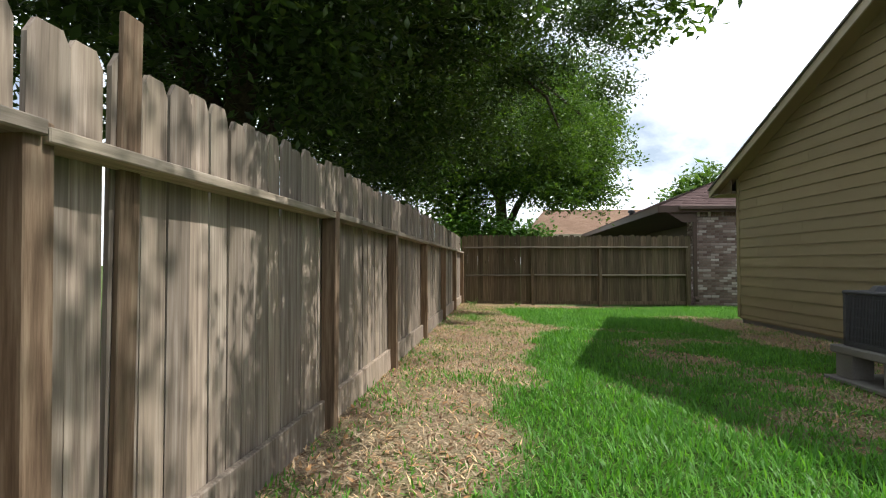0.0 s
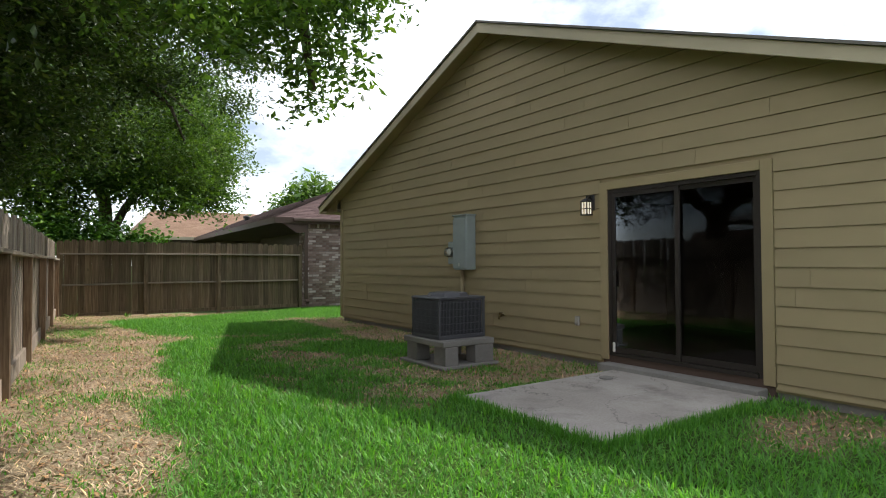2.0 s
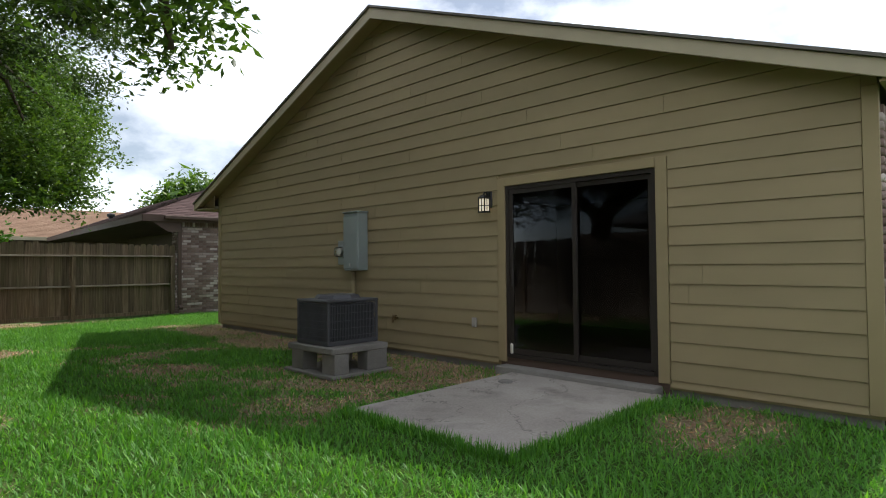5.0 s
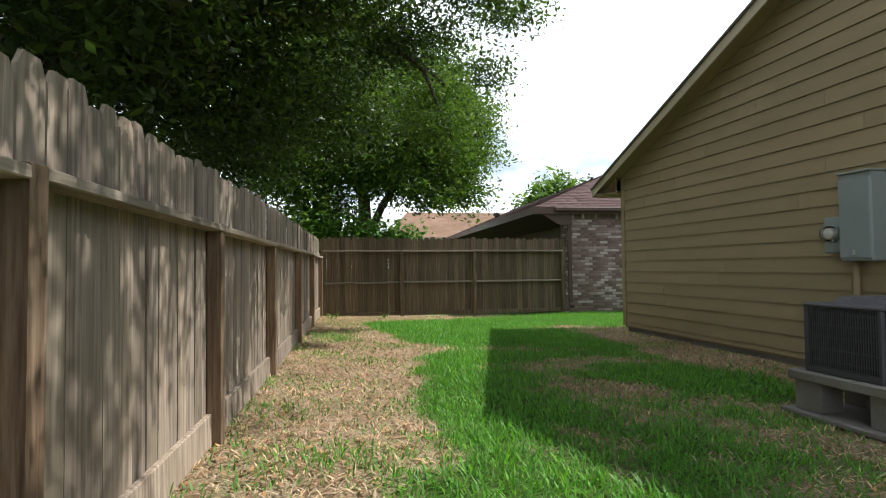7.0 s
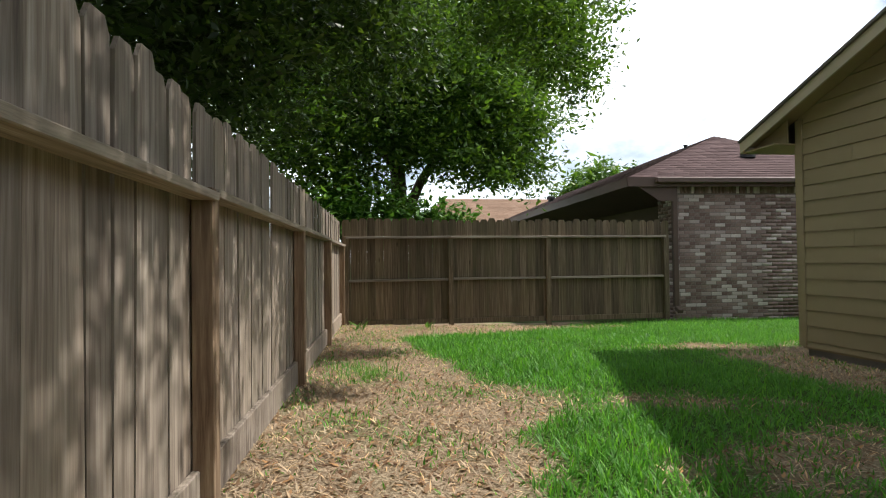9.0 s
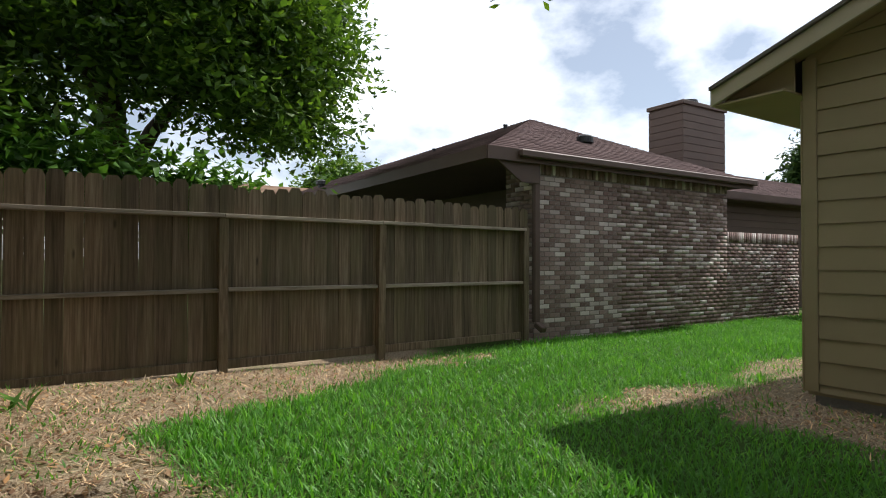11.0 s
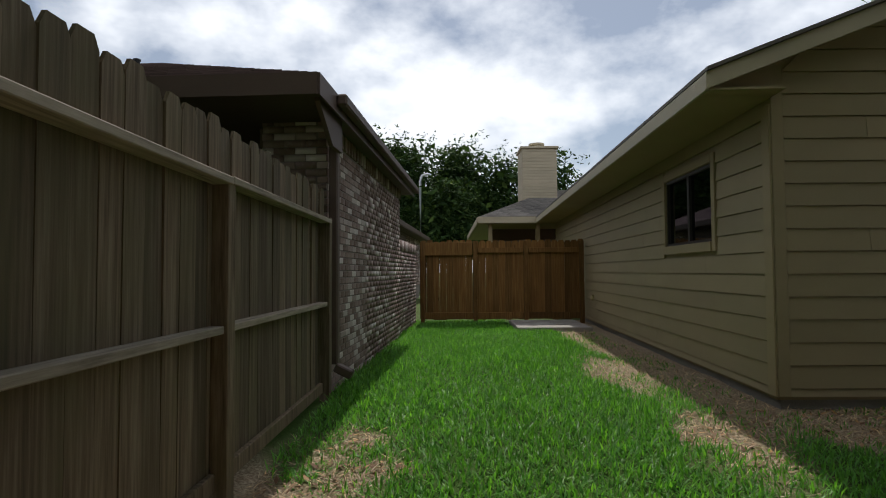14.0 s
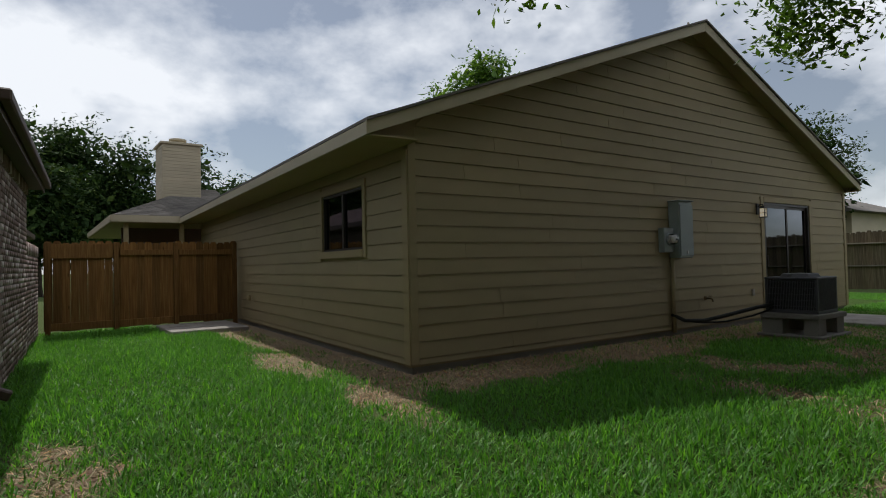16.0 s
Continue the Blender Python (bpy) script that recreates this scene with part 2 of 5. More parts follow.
def glass_mat(name, tint=(0.5, 0.5, 0.52), gloss=(0.22, 0.235, 0.26)):
    m = Mat(name, 0.02)
    t, g, mx, fr = (m.n.new("ShaderNodeBsdfTransparent"), m.n.new("ShaderNodeBsdfGlossy"), m.n.new("ShaderNodeMixShader"), m.n.new("ShaderNodeFresnel"))
    t.inputs["Color"].default_value = (*tint, 1)
    g.inputs["Roughness"].default_value, g.inputs["Color"].default_value = 0.03, (*gloss, 1)
    fr.inputs["IOR"].default_value = 1.6
    m.l.new(fr.outputs["Fac"], mx.inputs["Fac"])
    m.l.new(t.outputs["BSDF"], mx.inputs[1])
    m.l.new(g.outputs["BSDF"], mx.inputs[2])
    m.l.new(mx.outputs["Shader"], m.n["Material Output"].inputs["Surface"])
    return m.m


M_GLASS = glass_mat("tinted_glass", (0.30, 0.30, 0.31))
M_CLEAR = glass_mat("clear_glass", (0.92, 0.93, 0.92), (0.9, 0.9, 0.9))


def glow_mat(name, col, power):
    m = Mat(name, 0.4)
    m.colour((0.8, 0.75, 0.65))
    m.b.inputs["Emission Color"].default_value = (*col, 1)
    m.b.inputs["Emission Strength"].default_value = power
    return m.m


M_LAMP = glow_mat("frosted_lamp_glass", (1.0, 0.86, 0.62), 0.55)
M_DOME = glow_mat("ceiling_lamp_glass", (1.0, 0.72, 0.3), 2.2)
M_STEEL = Mat("galvanised_steel", 0.4, 0.9).colour((0.5, 0.5, 0.5)).m


# ---- mesh helpers ----
def mesh(name, verts, faces, mat):
    d = bpy.data.meshes.new(name)
    d.from_pydata([tuple(v) for v in verts], [], faces)
    d.materials.append(mat)
    d.update()
    return d


def bulk(name, verts, tris, mat):
    """A large triangle mesh from arrays."""
    d = bpy.data.meshes.new(name)
    verts, tris = np.asarray(verts, np.float32), np.asarray(tris, np.int32)
    d.vertices.add(len(verts))
    d.vertices.foreach_set("co", verts.ravel())
    d.loops.add(tris.size)
    d.loops.foreach_set("vertex_index", tris.ravel())
    d.polygons.add(len(tris))
    d.polygons.foreach_set("loop_start", np.arange(0, tris.size, 3, dtype=np.int32))
    d.update(calc_edges=True)
    d.materials.append(mat)
    return d


def block(sx, sy, sz, mat, bevel=0.004, name="block"):
    """A bevelled box, centred on its base."""
    bm = bmesh.new()
    bmesh.ops.create_cube(bm, size=1)
    bmesh.ops.transform(bm, matrix=Matrix.Translation((0, 0, sz / 2)) @ Matrix.Diagonal((sx, sy, sz, 1)), verts=bm.verts)
    if bevel:
        bmesh.ops.bevel(bm, geom=bm.edges[:], offset=min(bevel, 0.45 * min(sx, sy, sz)), segments=1, affect="EDGES")
    d = bpy.data.meshes.new(name)
    bm.to_mesh(d)
    bm.free()
    d.materials.append(mat)
    return d


def span(x0, x1, y0, y1, z0, z1, mat, bevel=0.004, name="block"):
    """A bevelled box between two corners, and its place."""
    return block(x1 - x0, y1 - y0, z1 - z0, mat, bevel, name), pose((x0 + x1) / 2, (y0 + y1) / 2, z0)


def prism(outline, depth, mat, bevel=0.0, name="prism"):
    """An outline in x and z, drawn out by depth along y."""
    bm = bmesh.new()
    vs = [bm.verts.new((x, -depth / 2, z)) for x, z in outline]
    f = bm.faces.new(vs)
    ext = bmesh.ops.extrude_face_region(bm, geom=[f])
    bmesh.ops.translate(bm, vec=(0, depth, 0), verts=[g for g in ext["geom"] if isinstance(g, bmesh.types.BMVert)])
    bmesh.ops.recalc_face_normals(bm, faces=bm.faces)
    if bevel:
        bmesh.ops.bevel(bm, geom=bm.edges[:], offset=bevel, segments=1, affect="EDGES")
    d = bpy.data.meshes.new(name)
    bm.to_mesh(d)
    bm.free()
    d.materials.append(mat)
    return d


def tube(points, radii, mat, sides=8, name="tube"):
    """A tapered tube through points."""
    pts = [Vector(p) for p in points]
    verts, faces = [], []
    for i, p in enumerate(pts):
        way = (pts[min(i + 1, len(pts) - 1)] - pts[max(i - 1, 0)]).normalized()
        q = way.to_track_quat("Z", "Y")
        for k in range(sides):
            a = 2 * math.pi * k / sides
            verts.append(p + q @ Vector((math.cos(a), math.sin(a), 0)) * radii[i])
    for i in range(len(pts) - 1):
        for k in range(sides):
            a, b = i * sides + k, i * sides + (k + 1) % sides
            faces.append((a, b, b + sides, a + sides))
    faces.append(tuple(range(sides))[::-1])
    faces.append(tuple(range((len(pts) - 1) * sides, len(pts) * sides)))
    d = mesh(name, verts, faces, mat)
    d.polygons.foreach_set("use_smooth", [True] * len(d.polygons))
    return d


def lathe(profile, mat, sides=20, name="lathe"):
    """A turned shape from radii and heights."""
    verts, faces = [], []
    for r, z in profile:
        verts += [(r * math.cos(2 * math.pi * k / sides), r * math.sin(2 * math.pi * k / sides), z) for k in range(sides)]
    for i in range(len(profile) - 1):
        for k in range(sides):
            a, b = i * sides + k, i * sides + (k + 1) % sides
            faces.append((a, b, b + sides, a + sides))
    faces.append(tuple(range(sides))[::-1])
    faces.append(tuple(range((len(profile) - 1) * sides, len(profile) * sides)))
    return mesh(name, verts, faces, mat)


def joined(name, boxes, mat, bevel=0.0):
    """One mesh of several boxes given by their corners."""
    bm = bmesh.new()
    for x0, x1, y0, y1, z0, z1 in boxes:
        r = bmesh.ops.create_cube(bm, size=1)
        bmesh.ops.transform(bm, matrix=Matrix.Translation(((x0 + x1) / 2, (y0 + y1) / 2, (z0 + z1) / 2)) @ Matrix.Diagonal((x1 - x0, y1 - y0, z1 - z0, 1)), verts=r["verts"])
    if bevel:
        bmesh.ops.bevel(bm, geom=bm.edges[:], offset=bevel, segments=1, affect="EDGES")
    d = bpy.data.meshes.new(name)
    bm.to_mesh(d)
    bm.free()
    d.materials.append(mat)
    return d


def thing(name, label, category, at=None, group="", kind=""):
    ob = new(name)
    ob.empty_display_size = 0.2
    ob.matrix_basis = at or Matrix()
    return tagged(ob, label, category, group, kind)


def part(owner, name, data, m=None, label=""):
    """A part of a thing, at a pose in the thing's own space."""
    ob = new(name, data)
    ob.parent = owner
    ob.matrix_basis = m or Matrix()
    return tagged(ob, label)


rng = np.random.default_rng(7)


def smooth01(a, b, v):
    u = np.clip((v - a) / (b - a), 0, 1)
    return u * u * (3 - 2 * u)


def ground_z(x, y):
    """Height of the soil: it rises a little from the house towards the side fence."""
    return 0.02 + 0.03 * np.clip(3.4 - np.asarray(x, float), 0, 4.4) + 0 * np.asarray(y, float)


def ripple(x, y, s, k=0.0):
    """A cheap smooth noise in -1..1."""
    return (np.sin(x * s + 1.3 * np.sin(y * s * 0.7 + k) + k) + np.sin(y * s * 1.3 + 1.7 * np.sin(x * s * 0.6 - k) + 2 * k) + np.sin((x + y) * s * 0.8 + 3 * k)) / 3


def dryness(x, y):
    """0: green turf, 1: bare thatch. The worn strip by the side fence, the rim round the house, and some patches."""
    x, y = np.asarray(x, float), np.asarray(y, float)
    w = 0.22 * ripple(x, y, 2.3) + 0.12 * ripple(x, y, 6.1, 1.0)
    edge = np.interp(y, [-6, 1.0, 3.0, 5.0, 7.5, 8.8, 9.6, 10.6, 12.2, 13.4, 14.2, 15.3], [-0.2, 0.0, 0.3, 0.6, 1.05, 1.15, 1.75, 1.3, 0.85, 0.9, 3.0, 4.4])
    strip = 1 - smooth01(-0.18, 0.18, x - edge + w)
    strip *= 1 - 0.3 * smooth01(0.0, 0.8, ripple(x, y, 3.7, 2.0) + 0.5 * ripple(x, y, 9.0, 6.0) + 0.3 * (y < 5.0))
    rim = (1 - smooth01(0.75, 1.35, 5.4 - x + 1.3 * w)) * (y < 11.6) * (y > 3.2)
    side = (1 - smooth01(0.55, 0.8, y - 11.4 + 0.6 * w)) * (x > 4.6) * (y > 11.2)
    bare = 0 * x
    for cx, cy, rx, ry in ((4.9, 12.2, 1.0, 0.33), (6.1, 12.25, 1.2, 0.3), (7.5, 12.2, 1.3, 0.28), (2.75, 9.4, 0.9, 0.35), (3.3, 5.0, 1.4, 1.3), (3.7, 3.95, 1.5, 0.6), (2.5, 6.6, 0.8, 0.7), (2.9, 8.2, 1.0, 0.7), (4.9, 10.6, 0.9, 0.8),
                           (3.6, 14.7, 1.2, 0.45), (4.6, 0.9, 0.9, 0.4)):
        bare = np.maximum(bare, 1 - smooth01(0.35, 1.25, np.sqrt(((x - cx) / rx) ** 2 + ((y - cy) / ry) ** 2) + 2.2 * w + 0.35 * ripple(x, y, 11.0, 4.0)))
    return np.clip(np.maximum.reduce([strip, rim * 0.95, side * 0.85, bare * 0.78]), 0, 1)


SLAB = (2.90, 5.24, 1.66, 3.42)


def lawn_ok(x, y):
    """Where the lawn grows: not on slabs, nor inside the house or past the fences."""
    x, y = np.asarray(x), np.asarray(y)
    line = -0.93 + 0.0575 * y
    ok = (x > line - 0.05) & (y < 15.1) & (y > -6.0) & ~((x > 5.38) & (y < 11.42) & (y > -0.02)) & (x < 13.8)
    ok &= ~((x > SLAB[0]) & (x < 5.4) & (y > SLAB[2]) & (y < SLAB[3]))
    ok &= ~((x > 11.45) & (y < 12.8))
    ok &= ~((x > 3.65) & (x < 4.5) & (y > 4.75) & (y < 5.68))
    return ok


# ---- ground ----
def build_ground():
    near_x, near_y = np.arange(-2.0, 14.5, 0.14), np.arange(-7.0, 16.0, 0.14)
    xs = np.concatenate([[-600, -120, -40, -12, -5], near_x, [18, 30, 60, 150, 600]])
    ys = np.concatenate([[-600, -120, -40, -14], near_y, [20, 30, 60, 150, 600]])
    gx, gy = np.meshgrid(xs, ys)
    z = ground_z(gx, gy) + 0.012 * ripple(gx, gy, 3.1) + 0.006 * ripple(gx, gy, 11.0, 2.0)
    verts = np.stack([gx, gy, z], -1).reshape(-1, 3)
    nx, ny = len(xs), len(ys)
    i = (np.arange(ny - 1)[:, None] * nx + np.arange(nx - 1)[None]).ravel()
    tris = np.concatenate([np.stack([i, i + 1, i + nx + 1], 1), np.stack([i, i + nx + 1, i + nx], 1)])
    d = bulk("ground", verts, tris, M_SOIL)
    a = d.attributes.new("dry", "FLOAT", "POINT")
    inside = lawn_ok(gx, gy) | ((gx > -2) & (gx < 14) & (gy > -6.5) & (gy < 15.6))
    a.data.foreach_set("value", np.where(inside, dryness(gx, gy), 0.1).astype(np.float32).ravel())
    tagged(new("ground", d), "flat suburban yard soil with worn thatch patches", "ground", kind="structure")


build_ground()


def blades(name, px, py, length, width, lean, mat, lift=0.0):
    """Many bent blades, each of two triangles."""
    n = len(px)
    a = rng.uniform(0, 2 * math.pi, n)
    dx, dy = np.cos(a), np.sin(a)
    wx, wy = -dy * width / 2, dx * width / 2
    pz = ground_z(px, py) - 0.005 + lift
    up = length * np.cos(lean)
    out = length * np.sin(lean)
    v = np.zeros((n, 4, 3), np.float32)
    for k, (s, along, high) in enumerate(((0, 0, 0), (1, 0.3, 0.5), (0, 1, 1), (-1, 0.3, 0.5))):
        v[:, k, 0] = px + s * wx + along * out * dx
        v[:, k, 1] = py + s * wy + along * out * dy
        v[:, k, 2] = pz + high * up
    i = np.arange(n)[:, None] * 4
    t = np.concatenate([i + np.array([[0, 1, 3]]), i + np.array([[1, 2, 3]])])
    return bulk(name, v.reshape(-1, 3), t, mat)


def scatter(n, x0, x1, y0, y1):
    px, py = rng.uniform(x0, x1, n), rng.uniform(y0, y1, n)
    ok = lawn_ok(px, py)
    return px[ok], py[ok]


def build_lawn():
    spots = [scatter(250000, -1.2, 5.4, -3.2, 15.1), scatter(26000, -1.2, 9, -6, -3.2), scatter(75000, 5.4, 13.8, 11.4, 15.1)]
    px, py = np.concatenate([s[0] for s in spots]), np.concatenate([s[1] for s in spots])
    d = dryness(px, py)
    tuft = np.clip(0.5 + 0.6 * ripple(px, py, 4.3, 5.0) + 0.4 * ripple(px, py, 9.0, 3.0), 0, 1)
    keep = rng.random(len(px)) < np.clip(1.08 - 1.3 * d, 0, 1) + 0.34 * tuft ** 2 + 0.22 * tuft * (py < 6.5) + 0.02
    px, py, d = px[keep], py[keep], d[keep]
    n = len(px)
    tall = (0.085 + 0.03 * ripple(px, py, 1.9, 4.0)) * (1 - 0.35 * d)
    length = tall * rng.uniform(0.55, 1.35, n)
    ob = new("lawn_grass", blades("lawn_grass", px, py, length, rng.uniform(0.007, 0.014, n), rng.uniform(0.25, 1.35, n), M_GRASS))
    tagged(ob, "bright green unmown lawn of broad-bladed grass", "grass", kind="stuff")
    edge_y = rng.uniform(SLAB[2] - 0.1, SLAB[3], 1500)
    edge_x = SLAB[0] - rng.uniform(0.0, 0.12, 1500)
    side_x = rng.uniform(SLAB[0], 4.9, 1500)
    side_y = SLAB[2] - rng.uniform(0, 0.12, 1500)
    ex, ey = np.concatenate([edge_x, side_x]), np.concatenate([edge_y, side_y])
    ob = new("edging_grass", blades("edging_grass", ex, ey, rng.uniform(0.07, 0.14, len(ex)), rng.uniform(0.005, 0.009, len(ex)), rng.uniform(0.05, 0.6, len(ex)), M_GRASS))
    tagged(ob, "taller green grass along the patio edge", "grass", kind="stuff")


def build_thatch():
    spots = [scatter(200000, -1.2, 5.4, -3.2, 15.1), scatter(40000, 5.4, 13.8, 11.4, 15.1)]
    px, py = np.concatenate([s[0] for s in spots]), np.concatenate([s[1] for s in spots])
    keep = rng.random(len(px)) < dryness(px, py) ** 1.5
    px, py = px[keep], py[keep]
    n = len(px)
    ob = new("dry_thatch", blades("dry_thatch", px, py, rng.uniform(0.03, 0.10, n), rng.uniform(0.004, 0.011, n), rng.uniform(1.0, 1.52, n), M_STRAW, 0.008))
    tagged(ob, "straw-coloured dead grass and wood chips lying loose", "dead grass", kind="stuff")
    lx, ly = scatter(22000, -1.0, 5.4, -1, 15.1)
    k = dryness(lx, ly) > 0.5
    lx, ly = lx[k], ly[k]
    ob = new("leaf_litter", blades("leaf_litter", lx, ly, rng.uniform(0.04, 0.08, len(lx)), rng.uniform(0.015, 0.03, len(lx)), rng.uniform(1.2, 1.5, len(lx)), M_LITTER, 0.015))
    tagged(ob, "scattered brown dead leaves on dry ground", "leaf litter", kind="stuff")


# ---- slabs ----
def build_slabs():
    x0, x1, y0, y1 = SLAB
    d, m = span(x0, x1, y0, y1, -0.04, 0.078, M_SLAB, 0.012)
    ob = new("patio_slab", d)
    ob.matrix_basis = m
    tagged(ob, "stained pale concrete patio slab at the sliding door", "patio", kind="structure")
    d, m = span(11.5, 13.22, 11.36, 12.75, -0.02, 0.10, M_SLAB, 0.012)
    ob = new("walk_slab", d)
    ob.matrix_basis = m
    tagged(ob, "pale concrete walk slab at the wooden gate", "path", kind="structure")
    ob = new("drain_cap", lathe([(0.0, 0.0), (0.075, 0.0), (0.075, 0.012), (0.055, 0.02), (0.0, 0.02)], M_BLOCK))
    ob.matrix_basis = pose(4.72, 3.12, 0.079)
    tagged(ob, "small grey drain cap lying on the patio", "drain cover")


build_slabs()


# ---- the tan house ----
PEAK_Y, PEAK_Z, SLOPE = 5.85, 5.10, 0.385
EAVE_N, EAVE_S = 12.05, -0.14
DOOR = (1.76, 3.62, 0.21, 2.25)
COURSE = 0.184
SKEW = -2.55  # the side wall is not quite square to the gable


def roof_top(y):
    return PEAK_Z - SLOPE * abs(y - PEAK_Y)


def clapboard(owner, name, a0, b0, a1, b1, z0, z1, mat, out=0.027):
    """One lapped board in the plane x = 0, facing -x: ends a and b at its foot and its head."""
    o0, o1 = -out, -0.013
    v = [(o0, a0, z0), (o0, b0, z0), (o1, b1, z1), (o1, a1, z1), (0.004, a0, z0), (0.004, b0, z0), (0.004, b1, z1), (0.004, a1, z1)]
    f = [(0, 1, 2, 3)[::-1], (4, 5, 6, 7), (0, 4, 5, 1)[::-1], (3, 2, 6, 7)[::-1], (0, 3, 7, 4)[::-1], (1, 5, 6, 2)[::-1]]
    return part(owner, name, mesh(name, v, f, mat))


def clad(owner, y0, y1, z0, top, hole, mat, seed):
    """Lapped boards over a wall from y0 to y1, up to the height top(y), round a hole (y, y, z, z)."""
    r = random.Random(seed)
    row = 0
    z = z0
    while True:
        rise = COURSE if row else 0.187 - z0
        ze = z + rise + 0.002
        lo, hi = y0, y1
        if top:
            if z + 0.04 > top(PEAK_Y):
                break
            reach0, reach1 = (PEAK_Z - 0.12 - z) / SLOPE, max(0.02, (PEAK_Z - 0.12 - ze) / SLOPE)
            f0, f1 = max(y0, PEAK_Y - reach0), min(y1, PEAK_Y + reach0)
            h0, h1 = max(y0, PEAK_Y - reach1), min(y1, PEAK_Y + reach1)
        else:
            f0, f1, h0, h1 = y0, y1, y0, y1
            if z > 2.55:
                break
        cuts = [f0]
        c = f0 + r.uniform(1.2, 3.6)
        while c < f1 - 0.6:
            cuts.append(c)
            c += 3.66
        cuts.append(f1)
        pieces = list(zip(cuts[:-1], cuts[1:]))
        if hole and z < hole[3] and ze > hole[2]:
            bits = []
            for a, b in pieces:
                if a < hole[0]:
                    bits.append((a, min(b, hole[0])))
                if b > hole[1]:
                    bits.append((max(a, hole[1]), b))
            pieces = [p for p in bits if p[1] - p[0] > 0.03]
        for a, b in pieces:
            ha, hb = (h0 if a == f0 else a), (h1 if b == f1 else b)
            clapboard(owner, "siding_board", a + 0.0015, b - 0.0015, ha + 0.0015, hb - 0.0015, z + 0.008, ze, mat)
        z += rise
        row += 1


def brick_rows(x0, x1, z0, z1, ends=True):
    """Places of running-bond bricks: left, right, foot of each."""
    out = []
    rows = int((z1 - z0) / 0.0677)
    for i in range(rows):
        x = x0 - (0.1015 if i % 2 else 0)
        while x < x1 - 0.02:
            a, b = max(x, x0), min(x + 0.193, x1)
            if b - a > 0.03:
                out.append((a, b, z0 + i * 0.0677))
            x += 0.203
    return out


def brick_box(V, T, x0, x1, y0, y1, z0, z1):
    k = len(V)
    V += [(x0, y0, z0), (x1, y0, z0), (x1, y0, z1), (x0, y0, z1), (x0, y1, z0), (x1, y1, z0), (x1, y1, z1), (x0, y1, z1)]
    for q in ((0, 1, 2, 3), (1, 5, 6, 2), (4, 0, 3, 7), (3, 2, 6, 7), (4, 5, 1, 0)):
        T += [(k + q[0], k + q[1], k + q[2]), (k + q[0], k + q[2], k + q[3])]


